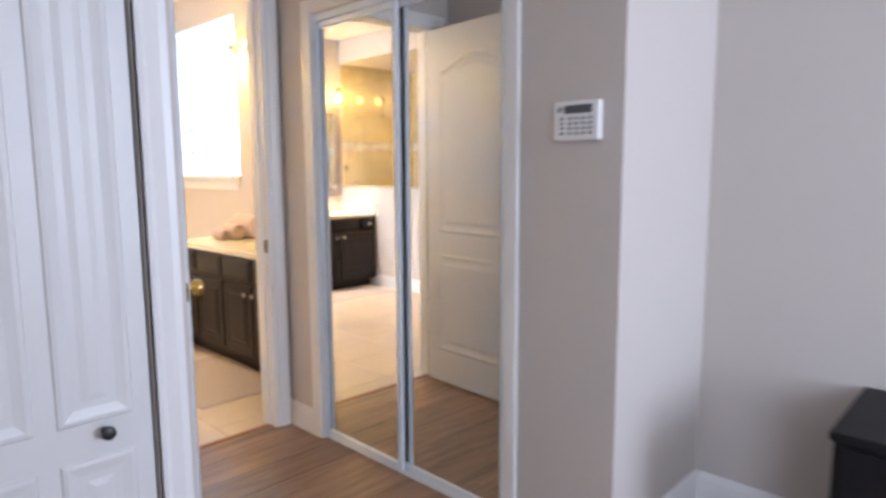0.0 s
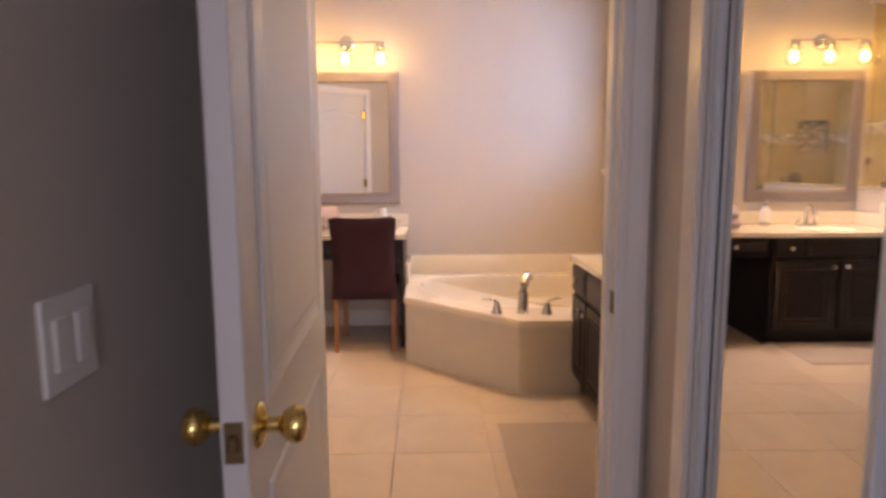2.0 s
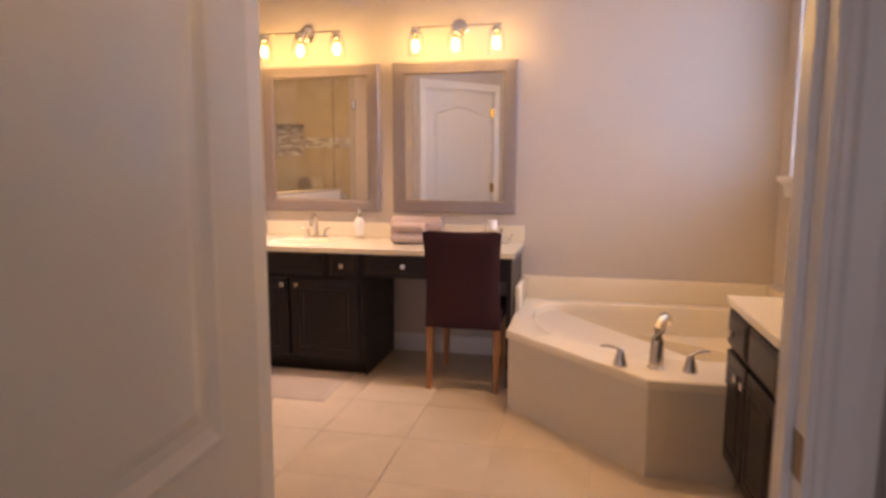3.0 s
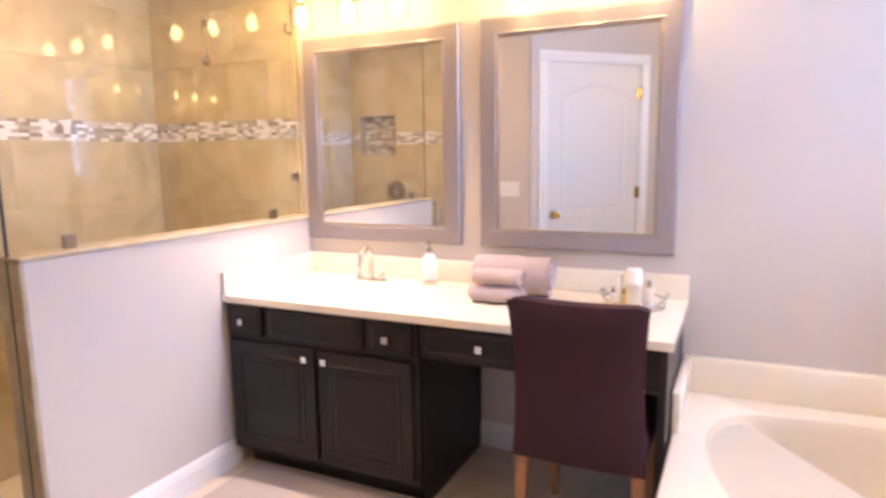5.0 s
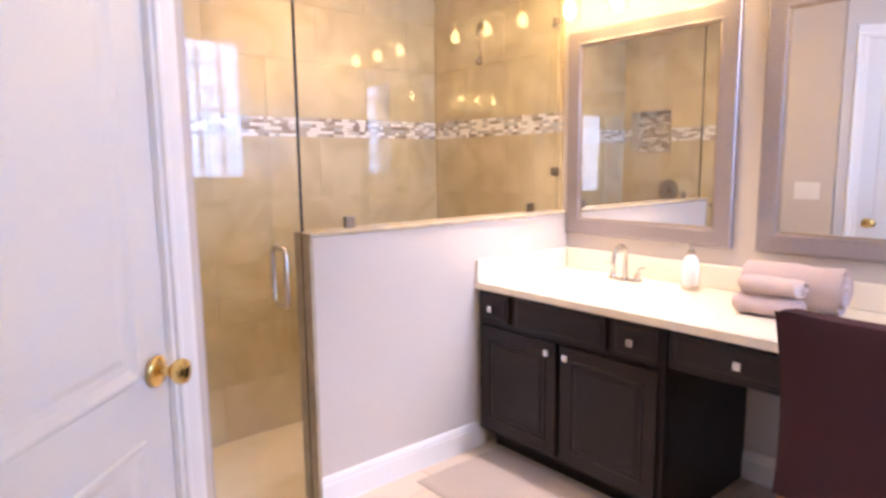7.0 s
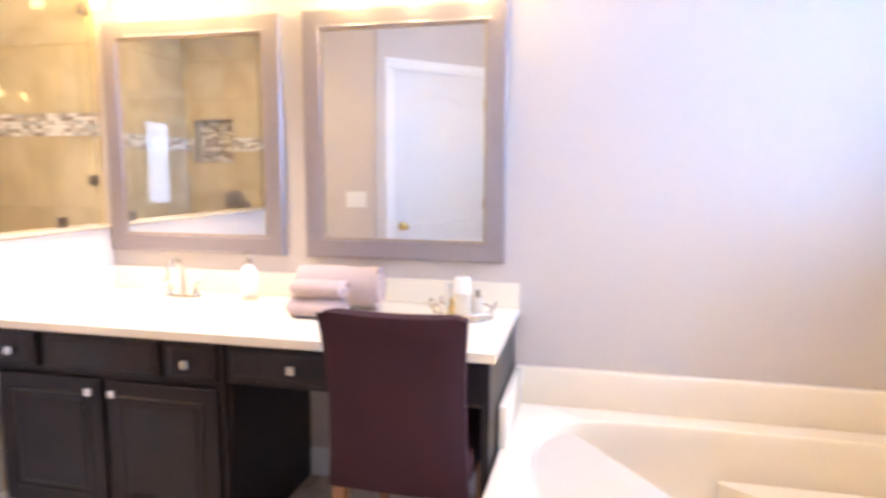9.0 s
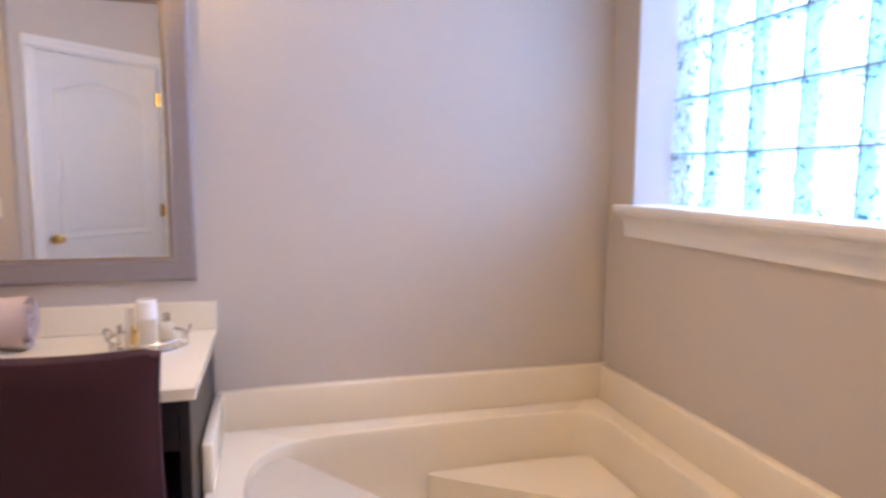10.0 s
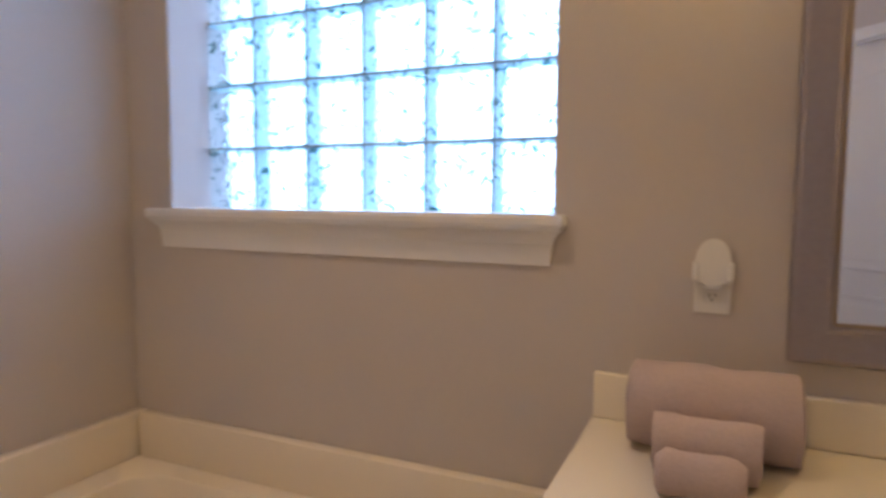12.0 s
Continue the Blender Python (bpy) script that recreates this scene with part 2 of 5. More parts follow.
PLASTIC = material("white_plastic", (0.78, 0.77, 0.74), 0.35, grain=0.01)
SCREEN = material("grey_display", (0.10, 0.105, 0.11), 0.2)
BUTTON = material("grey_button", (0.30, 0.30, 0.31), 0.5)
CERAMIC = material("white_ceramic", (0.82, 0.81, 0.79), 0.14, coat=0.4)
GOLDCAP = material("amber_perfume", (0.62, 0.42, 0.16), 0.15, 0.2)
TRIMTILE = stone_material("tan_stone_trim", (0.50, 0.43, 0.32), (0.38, 0.32, 0.23), 0.25, 9, 0.03)
BLOCKSIDE = translucent("cyan_block_side", (0.75, 0.955, 0.965))
MORTAR = material("grey_block_mortar", (0.34, 0.32, 0.31), 0.6, grain=0.05)
GLASS = glass_material("clear_glass", (0.97, 0.99, 0.98), 0.0, 1.45)
BLOCK = glass_material("wavy_block_glass", (0.93, 0.99, 1.0), 0.01, 1.42, 0.32, 40.0, (0.13, 0.27, 0.24))
BULBGLOW = glowing("warm_filament_glow", (1.0, 0.69, 0.21), BULB)
DARKWOOD = material("black_stained_wood", (0.010, 0.009, 0.010), 0.5, grain=0.25, scale=30, bump=0.06, spec=0.2)
OUTSIDE = material("garden_green", (0.05, 0.09, 0.04), 0.9, grain=0.4, scale=6, blotch=0.4)

# ---------------------------------------------------------------- building helpers


def box(bm, x0, x1, y0, y1, z0, z1, bevel=0.0, seg=1):
    """Adds a box to bm, its edges rounded by bevel."""
    m = Matrix.LocRotScale(((x0 + x1) / 2, (y0 + y1) / 2, (z0 + z1) / 2), None, (abs(x1 - x0), abs(y1 - y0), abs(z1 - z0)))
    verts = bmesh.ops.create_cube(bm, size=1, matrix=m)["verts"]
    if bevel:
        edges = list({e for v in verts for e in v.link_edges})
        bmesh.ops.bevel(bm, geom=edges, offset=bevel, segments=seg, affect="EDGES", profile=0.5)
    return bm


def boxed(*args, **kw):
    return box(bmesh.new(), *args, **kw)


def rod(bm, a, b, r0, r1=None, seg=14):
    """Adds a round bar from a to b."""
    a, b = Vector(a), Vector(b)
    m = Matrix.Translation((a + b) / 2) @ (b - a).to_track_quat("Z", "Y").to_matrix().to_4x4()
    bmesh.ops.create_cone(bm, cap_ends=True, segments=seg, radius1=r0, radius2=r0 if r1 is None else r1, depth=(b - a).length, matrix=m)
    return bm


def lathe(bm, profile, m=None, seg=24):
    """Adds a turned shape: rows of (radius, height) round the z axis, laid by m."""
    m = m or Matrix()
    rings = []
    for r, h in profile:
        rings.append([bm.verts.new(m @ Vector((r * math.cos(2 * math.pi * k / seg), r * math.sin(2 * math.pi * k / seg), h))) for k in range(seg)])
    for p, q in zip(rings, rings[1:]):
        for k in range(seg):
            bm.faces.new((p[k], p[(k + 1) % seg], q[(k + 1) % seg], q[k]))
    bm.faces.new(rings[0][::-1])
    bm.faces.new(rings[-1])
    return bm


def tube(bm, points, radius, seg=12):
    """Adds a bent pipe through the points; radius may be one number or one for each."""
    pts = [Vector(p) for p in points]
    radii = radius if isinstance(radius, (list, tuple)) else [radius] * len(pts)
    rings, up = [], Vector((0.13, 0.31, 0.94))
    for i, p in enumerate(pts):
        d = (pts[min(i + 1, len(pts) - 1)] - pts[max(i - 1, 0)]).normalized()
        side = d.cross(up).normalized()
        over = side.cross(d).normalized()
        rings.append([bm.verts.new(p + radii[i] * (math.cos(2 * math.pi * k / seg) * side + math.sin(2 * math.pi * k / seg) * over)) for k in range(seg)])
    for p, q in zip(rings, rings[1:]):
        for k in range(seg):
            bm.faces.new((p[k], p[(k + 1) % seg], q[(k + 1) % seg], q[k]))
    bm.faces.new(rings[0][::-1])
    bm.faces.new(rings[-1])
    return bm


def arc(c, r, a0, a1, n, u, v):
    c, u, v = Vector(c), Vector(u), Vector(v)
    return [c + r * (math.cos(a0 + (a1 - a0) * i / n) * u + math.sin(a0 + (a1 - a0) * i / n) * v) for i in range(n + 1)]


def prism(bm, pts, z0, z1, m=None):
    """Adds an upright prism on a ring of (x, y)."""
    m = m or Matrix()
    low = [bm.verts.new(m @ Vector((x, y, z0))) for x, y in pts]
    top = [bm.verts.new(m @ Vector((x, y, z1))) for x, y in pts]
    n = len(pts)
    for k in range(n):
        bm.faces.new((low[k], low[(k + 1) % n], top[(k + 1) % n], top[k]))
    bm.faces.new(low[::-1])
    bm.faces.new(top)
    return bm


def inset(pts, d):
    """A ring of (x, y), counter-clockwise, moved inwards by d."""
    out, n = [], len(pts)
    for i in range(n):
        p0, p1, p2 = Vector(pts[i - 1]), Vector(pts[i]), Vector(pts[(i + 1) % n])
        a, b = (p1 - p0).normalized(), (p2 - p1).normalized()
        na, nb = Vector((-a.y, a.x)), Vector((-b.y, b.x))
        k = (na + nb).normalized()
        out.append(tuple(p1 + k * (d / max(0.35, k.dot(na)))))
    return out


def smooth_ring(pts, rounds=3):
    """Chaikin's corner cutting of a closed ring."""
    pts = [Vector(p) for p in pts]
    for _ in range(rounds):
        out = []
        for i, p in enumerate(pts):
            q = pts[(i + 1) % len(pts)]
            out += [p * 0.75 + q * 0.25, p * 0.25 + q * 0.75]
        pts = out
    return [tuple(p) for p in pts]


def mesh_object(name, bm, mat, smooth=False):
    bmesh.ops.recalc_face_normals(bm, faces=bm.faces)
    me = bpy.data.meshes.new(name)
    bm.to_mesh(me)
    bm.free()
    me.materials.append(mat)
    if smooth:
        me.shade_smooth()
        me.set_sharp_from_angle(angle=radians(38))
    return new(name, me)


def part(name, bm, mat, parent, label="", smooth=False):
    ob = mesh_object(name, bm, mat, smooth)
    ob.parent = parent
    if label:
        ob["label"] = label
    return ob


def structure(name, bm, mat, label, category, smooth=False):
    return tagged(mesh_object(name, bm, mat, smooth), label, category, kind="structure")


def thing(name, label, category, m=None, group="", kind=""):
    ob = new(name)
    ob.empty_display_size = 0.1
    ob.matrix_basis = m or Matrix()
    return tagged(ob, label, category, group, kind)

# ---------------------------------------------------------------- the shell
H = 2.69            # ceiling of the bathroom and the bedroom
BACK, EAST = 5.82, 2.835        # bathroom: vanity wall, window wall
ENTRY0, ENTRY1 = 2.515, 2.635     # wall between bedroom hall and bathroom
DOOR_L, DOOR_R, DOOR_T = 1.150, 1.942, 2.05
HALL_L, HALL_R = 1.02, 2.035
NOOK, BED_E = 0.745, 2.68      # corner beside the keypad, bedroom side wall
BIF_R = 0.935
BIFOLD_Y = 1.32
SH_W, SH_S = -1.60, 3.76        # shower: far side wall, near wall
HALF0, HALF1, HALF_END, HALF_T = -0.665, -0.545, 4.345, 1.081

bm = boxed(-1.75, 3.15, BACK, BACK + 0.14, -0.2, H)
structure("wall_north", bm, WALL, "greige painted bathroom wall behind vanity and tub", "wall")
bm = bmesh.new()
WY0, WY1, WZ0, WZ1 = 4.42, 5.646, 1.222, 2.44
for a in ((2.63, WY0, 0, H), (WY1, BACK, 0, H), (WY0, WY1, 0, WZ0), (WY0, WY1, WZ1, H)):
    box(bm, EAST, EAST + 0.27, *a)
structure("wall_east", bm, WALL, "greige painted bathroom wall with window opening", "wall")
bm = bmesh.new()
box(bm, HALL_L - 0.03, DOOR_L - 0.02, ENTRY0, ENTRY1, 0, H)
box(bm, DOOR_R + 0.02, EAST + 0.27, ENTRY0, ENTRY1, 0, H)
box(bm, DOOR_L - 0.02, DOOR_R + 0.02, ENTRY0, ENTRY1, DOOR_T + 0.02, H)
structure("wall_entry", bm, WALL, "greige painted wall with bathroom doorway", "wall")

# diagonal wall with the toilet-room door, and the wall beside the shower
DIAG = Matrix.Translation((-0.025, 3.795, 0)) @ Matrix.Rotation(radians(-45), 4, "Z")   # local x along the wall, local -y to the room's back
bm = bmesh.new()
for a in ((0.06, 0.183, 0, H), (1.072, 1.66, 0, H), (0.183, 1.072, 2.10, H)):
    box(bm, a[0], a[1], -0.11, 0.0, a[2], a[3])
ob = structure("wall_diagonal", bm, WALL, "greige painted diagonal wall with closed white door", "wall")
ob.matrix_basis = DIAG
bm = bmesh.new()
box(bm, HALF0, 0.008, SH_S - 0.06, SH_S, 0, H)
structure("wall_switch", bm, WALL, "greige painted wall beside the shower with light switch", "wall")
bm = bmesh.new()
box(bm, SH_W - 0.13, SH_W - 0.012, SH_S - 0.12, BACK, -0.2, H)
box(bm, SH_W - 0.012, HALF0, SH_S - 0.12, SH_S - 0.012, -0.2, 1.39)
box(bm, SH_W - 0.012, -1.53, SH_S - 0.12, SH_S - 0.012, 1.39, 1.73)
box(bm, -1.17, HALF0, SH_S - 0.12, SH_S - 0.012, 1.39, 1.73)
box(bm, SH_W - 0.012, HALF0, SH_S - 0.12, SH_S - 0.012, 1.73, H)
box(bm, -1.53, -1.17, SH_S - 0.12, SH_S - 0.10, 1.39, 1.73)
structure("wall_shower", bm, WALL, "shower walls above the tile, painted cream", "wall")
bm = boxed(SH_W - 0.012, HALF1, SH_S, BACK, 2.44, H)
structure("shower_soffit", bm, WALL, "painted soffit over the tiled shower", "soffit")
bm = boxed(HALF0 + 0.004, HALF1, HALF_END + 0.012, BACK, -0.11, HALF_T - 0.018)
structure("half_wall", bm, WALL, "lilac-grey painted half wall beside the shower", "half wall")

# bedroom hall
bm = bmesh.new()
box(bm, BIF_R, HALL_L, BIFOLD_Y, ENTRY0, 0, H)
box(bm, -1.6, 0.05, BIFOLD_Y, BIFOLD_Y + 0.11, 0, H)
box(bm, 0.05, BIF_R, BIFOLD_Y, BIFOLD_Y + 0.11, 2.05, H)
structure("wall_hall_west", bm, WALL, "greige painted hall wall with closet opening", "wall")
bm = boxed(-0.2, 0.98, BIFOLD_Y + 0.6, BIFOLD_Y + 0.65, 0, H)
structure("wall_closet_back", bm, WALL, "back wall of the bifold closet", "wall")
bm = bmesh.new()
CL0, CL1, CLT = 1.155, 2.237, 1.93      # mirrored closet opening
box(bm, HALL_R, HALL_R + 0.10, CL1 + 0.012, ENTRY0, 0, H)
box(bm, HALL_R, HALL_R + 0.10, NOOK, CL0, 0, H)
box(bm, HALL_R, HALL_R + 0.10, CL0, CL1 + 0.012, CLT, H)
box(bm, HALL_R + 0.10, BED_E, NOOK, 0.86, 0, H)
structure("wall_hall_east", bm, WALL, "greige painted hall wall with mirrored closet and alarm keypad", "wall")
bm = boxed(BED_E, 2.92, -3.1, 0.86, 0, H)
structure("wall_bedroom_east", bm, WALL, "greige painted bedroom wall", "wall")
bm = boxed(2.75, 2.80, 0.86, ENTRY0, 0, H)
structure("wall_closet_inner", bm, WALL, "back wall of the mirrored closet", "wall")
# unseen west wall, its opening added to let the fill lamp in
bm = bmesh.new()
for a in ((-3.1, -2.85, 0, H), (-1.15, BIFOLD_Y + 0.11, 0, H), (-2.85, -1.15, 0, 0.7), (-2.85, -1.15, 2.3, H)):
    box(bm, -1.72, -1.6, a[0], a[1], a[2], a[3])
structure("wall_bedroom_west", bm, WALL, "greige painted bedroom wall with unseen opening for a daylight lamp", "wall")
# unseen block, added to keep the west lamp's light off the bifold door
structure("wall_light_blocker", boxed(-1.6, -0.62, -1.05, BIFOLD_Y, 0, H), WALL, "greige unseen wall block added to shade the bifold closet", "wall")
bm = bmesh.new()
for a in ((-1.72, 1.6, 0, H), (2.6, BED_E, 0, H), (1.6, 2.6, 0, 0.7), (1.6, 2.6, 2.3, H)):
    box(bm, a[0], a[1], -3.1, -2.98, a[2], a[3])
structure("wall_bedroom_south", bm, WALL, "greige painted bedroom wall with unseen opening for a daylight lamp", "wall")
bm = boxed(-1.75, 3.15, -3.15, BACK + 0.14, H, H + 0.1)
structure("ceiling", bm, CEIL, "off-white painted ceiling", "ceiling")
FLOOR_TILE = structure("floor_tile_bed", boxed(HALF0, EAST + 0.2, 2.565, BACK, -0.06, -0.006), GROUT, "grout bed of the beige tiled bathroom floor", "floor")
FLOOR_WOOD = structure("floor_wood_bed", boxed(-1.7, 2.9, -3.1, 2.565, -0.06, -0.004), DARKGAP, "brown laminate plank floor of the bedroom hall", "floor")
structure("shower_pan", boxed(SH_W - 0.012, HALF0 + 0.004, SH_S - 0.012, BACK, -0.19, -0.11), SHOWER_PAN, "cream shower floor", "floor")
structure("threshold", boxed(DOOR_L, DOOR_R, 2.553, 2.577, -0.01, 0.006, bevel=0.003), OAK, "narrow brown strip where tile meets laminate", "threshold")
structure("ground", boxed(-60, 60, -60, 60, -0.5, -0.45), OUTSIDE, "green garden ground outside", "ground")


def moulding(bm, pts, m, length):
    """A profile of (out, up) drawn along local x for a length."""
    a = [bm.verts.new(m @ Vector((0, o, u))) for o, u in pts]
    b = [bm.verts.new(m @ Vector((length, o, u))) for o, u in pts]
    n = len(pts)
    for k in range(n):
        bm.faces.new((a[k], a[(k + 1) % n], b[(k + 1) % n], b[k]))
    bm.faces.new(a[::-1])
    bm.faces.new(b)


BASE_P = [(0, 0), (0.014, 0), (0.014, 0.088), (0.011, 0.096), (0.011, 0.104), (0.007, 0.116), (0.003, 0.123), (0, 0.123)]


def baseboard(x, y, yaw, length):
    """From (x, y) along yaw; it stands out to the left of that way."""
    bm = bmesh.new()
    moulding(bm, BASE_P, pose(x, y, 0, 0, 0, yaw), length)
    return structure("baseboard", bm, TRIM, "tall white moulded baseboard", "baseboard")


baseboard(HALF1, BACK - 0.6, -90, BACK - 0.6 - HALF_END - 0.004)
baseboard(HALL_R, CL1 + 0.072, 90, ENTRY0 - CL1 - 0.072)
baseboard(HALL_R, NOOK, 90, CL0 - 0.056 - NOOK)
baseboard(BED_E, NOOK, 180, BED_E - HALL_R)
baseboard(BED_E, -2.9, 90, NOOK + 2.9 - 0.014)
baseboard(1.30, BACK, 180, 0.93)

CAS_W = 0.068
CAS_P = [(0, 0), (0, 0.004), (0.010, 0.004), (0.013, 0.012), (0.010, 0.022), (0.014, 0.036), (0.018, 0.050), (0.018, CAS_W), (0, CAS_W)]


def casing(parent, x0, x1, top, m, legs=(True, True)):
    """Door casing round an opening in the local xz plane, standing out along local y; x0 < x1."""
    n = "casing"
    if legs[0]:
        bm = bmesh.new()
        moulding(bm, [(o, -u) for o, u in CAS_P][::-1], m @ Matrix.Translation((x0, 0, 0)) @ Matrix(((0, 0, 1, 0), (0, 1, 0, 0), (1, 0, 0, 0), (0, 0, 0, 1))), top)
        part(n, bm, TRIM, parent)
    if legs[1]:
        bm = bmesh.new()
        moulding(bm, CAS_P, m @ Matrix.Translation((x1, 0, 0)) @ Matrix(((0, 0, 1, 0), (0, 1, 0, 0), (1, 0, 0, 0), (0, 0, 0, 1))), top)
        part(n, bm, TRIM, parent)
    bm = bmesh.new()
    moulding(bm, CAS_P, m @ Matrix.Translation((x0 - CAS_W, 0, top)), x1 - x0 + 2 * CAS_W)
    part(n, bm, TRIM, parent)


def panel_ring(bm, pts, depth, side):
    """A moulded door panel: a sunk channel read as a proud bead, then a raised field. pts: ring of (x, z); side: +1 or -1 along y."""
    rows = ((0.0, 0.0), (0.004, 0.0045), (0.013, 0.006), (0.022, 0.0035), (0.034, 0.0008), (0.050, 0.0008), (0.066, 0.004))
    rings = []
    for d, h in rows:
        rings.append([bm.verts.new((x, depth + side * h, z)) for x, z in inset(pts, d)])
    for p, q in zip(rings, rings[1:]):
        for k in range(len(p)):
            bm.faces.new((p[k], p[(k + 1) % len(p)], q[(k + 1) % len(p)], q[k]))
    bm.faces.new(rings[-1])


def arched(x0, x1, z0, z1, rise, n=14):
    """A panel outline with a cambered top."""
    top = []
    for i in range(n + 1):
        u = i / n
        top.append((x1 + (x0 - x1) * u, z1 + rise * (0.5 - 0.5 * math.cos(2 * math.pi * u)) ** 0.75))
    return [(x0, z0), (x1, z0)] + top


def door_leaf(parent, w, h, t, label, both=True):
    """Two-panel moulded door leaf, hinge edge at local x = 0, faces at y = 0 and y = -t."""
    bm = boxed(0, w, -t, 0, 0.012, h, bevel=0.002)
    for depth, side in ((0.0005, 1), (-t - 0.0005, -1)) if both else ((0.0005, 1),):
        s = 0.105
        panel_ring(bm, arched(s, w - s, 0.90, h - 0.23, 0.075), depth, side)
        panel_ring(bm, [(s, 0.205), (w - s, 0.205), (w - s, 0.775), (s, 0.775)], depth, side)
    return part("leaf", bm, DOOR, parent, label)


def knob_set(parent, x, z, t, sides=(1, -1)):
    """Round brass knobs with roses on both faces of a leaf."""
    for side in sides:
        y0 = 0 if side > 0 else -t
        m = Matrix.Translation((x, y0, z)) @ Matrix.Rotation(radians(-90 * side), 4, "X")
        k = part("knob", lathe(bmesh.new(), [(0.010, 0.004), (0.011, 0.030), (0.020, 0.037), (0.0265, 0.047), (0.0275, 0.056), (0.024, 0.064), (0.014, 0.068), (0.004, 0.069)], m), BRASS, parent, "polished brass knob", True)
        part("rose", lathe(bmesh.new(), [(0.033, 0.0), (0.033, 0.003), (0.029, 0.007), (0.020, 0.009), (0.012, 0.013), (0.010, 0.014)], m), BRASS, k, "", True)


def hinge(parent, x, y, z, mat=BRASS):
    bm = rod(bmesh.new(), (x, y, z - 0.045), (x, y, z + 0.045), 0.006, seg=10)
    box(bm, x - 0.002, x + 0.028, y - 0.012, y - 0.009, z - 0.044, z + 0.044)
    part("hinge", bm, mat, parent, "small hinge")


# ---- entry doorway: jambs, casings on both faces, open leaf
door_1 = thing("door_1", "white two-panel bathroom door standing open into the hall with brass knobs", "door", kind="structure")
part("jamb", boxed(DOOR_L - 0.018, DOOR_L, ENTRY0 - 0.002, ENTRY1 + 0.002, 0, DOOR_T), TRIM, door_1)
part("jamb", boxed(DOOR_R, DOOR_R + 0.018, ENTRY0 - 0.002, ENTRY1 + 0.002, 0, DOOR_T), TRIM, door_1)
part("head_jamb", boxed(DOOR_L - 0.018, DOOR_R + 0.018, ENTRY0 - 0.002, ENTRY1 + 0.002, DOOR_T, DOOR_T + 0.018), TRIM, door_1)
part("door_stop", boxed(DOOR_R - 0.011, DOOR_R, ENTRY0 + 0.042, ENTRY0 + 0.075, 0, DOOR_T), TRIM, door_1)
part("door_stop", boxed(DOOR_L, DOOR_L + 0.011, ENTRY0 + 0.042, ENTRY0 + 0.075, 0, DOOR_T), TRIM, door_1)
casing(door_1, -DOOR_R - 0.006, -DOOR_L + 0.018, DOOR_T + 0.006, Matrix.Translation((0, ENTRY0, 0)) @ Matrix.Rotation(math.pi, 4, "Z"))
casing(door_1, DOOR_L - 0.006, DOOR_R + 0.006, DOOR_T + 0.006, Matrix.Translation((0, ENTRY1, 0)))
strike = boxed(DOOR_R - 0.002, DOOR_R + 0.001, ENTRY0 + 0.006, ENTRY0 + 0.038, 0.868, 0.928, bevel=0.0008)
part("strike_plate", strike, OLDBRASS, door_1, "dull metal strike plate")
LEAF_W, LEAF_T = 0.765, 0.036
leaf_m = Matrix.Translation((DOOR_L + 0.011, ENTRY0 - 0.004, 0)) @ Matrix.Rotation(radians(-90 + 1.6), 4, "Z")
leaf = door_leaf(door_1, LEAF_W, 2.035, LEAF_T, "white moulded door leaf with cambered upper panel")
leaf.matrix_basis = leaf_m @ Matrix.Translation((0, LEAF_T, 0))
knob_set(leaf, LEAF_W - 0.06, 0.887, LEAF_T)
part("latch_plate", boxed(LEAF_W - 0.0005, LEAF_W + 0.0015, -LEAF_T / 2 - 0.0127, -LEAF_T / 2 + 0.0127, 0.858, 0.916), OLDBRASS, leaf, "dull latch plate")
part("latch_bolt", boxed(LEAF_W, LEAF_W + 0.009, -LEAF_T / 2 - 0.007, -LEAF_T / 2 + 0.007, 0.875, 0.899, bevel=0.003), OLDBRASS, leaf)
for z in (0.29, 1.03, 1.79):
    bm = rod(bmesh.new(), (-0.004, -LEAF_T - 0.005, z - 0.045), (-0.004, -LEAF_T - 0.005, z + 0.045), 0.0065, seg=10)
    box(bm, -0.004, 0.0, -LEAF_T, -0.003, z - 0.044, z + 0.044)
    part("hinge", bm, OLDBRASS, leaf, "dull brass hinge")

# ---- toilet-room door, closed, in the diagonal wall
door_2 = thing("door_2", "closed white two-panel door with brass knob in diagonal wall", "door", DIAG, kind="structure")
leaf = door_leaf(door_2, 0.848, 2.082, 0.036, "white moulded door leaf with cambered upper panel", False)
leaf.matrix_basis = Matrix.Translation((1.053, -0.012, 0)) @ Matrix.Scale(-1, 4, (1, 0, 0))
knob_set(door_2, 0.268, 0.908, 0.0, (1,))
part("jamb", boxed(0.183, 0.203, -0.11, 0.001, 0, 2.10), TRIM, door_2)
part("jamb", boxed(1.056, 1.072, -0.11, 0.001, 0, 2.10), TRIM, door_2)
part("head_jamb", boxed(0.203, 1.056, -0.11, 0.001, 2.085, 2.10), TRIM, door_2)
casing(door_2, 0.195, 1.063, 2.092, Matrix())
for z in (0.25, 1.06, 1.86):
    part("hinge", rod(box(bmesh.new(), 1.027, 1.057, -0.006, 0.004, z - 0.045, z + 0.045), (1.055, 0.007, z - 0.048), (1.055, 0.007, z + 0.048), 0.0065, seg=10), BRASS, door_2, "small brass hinge")

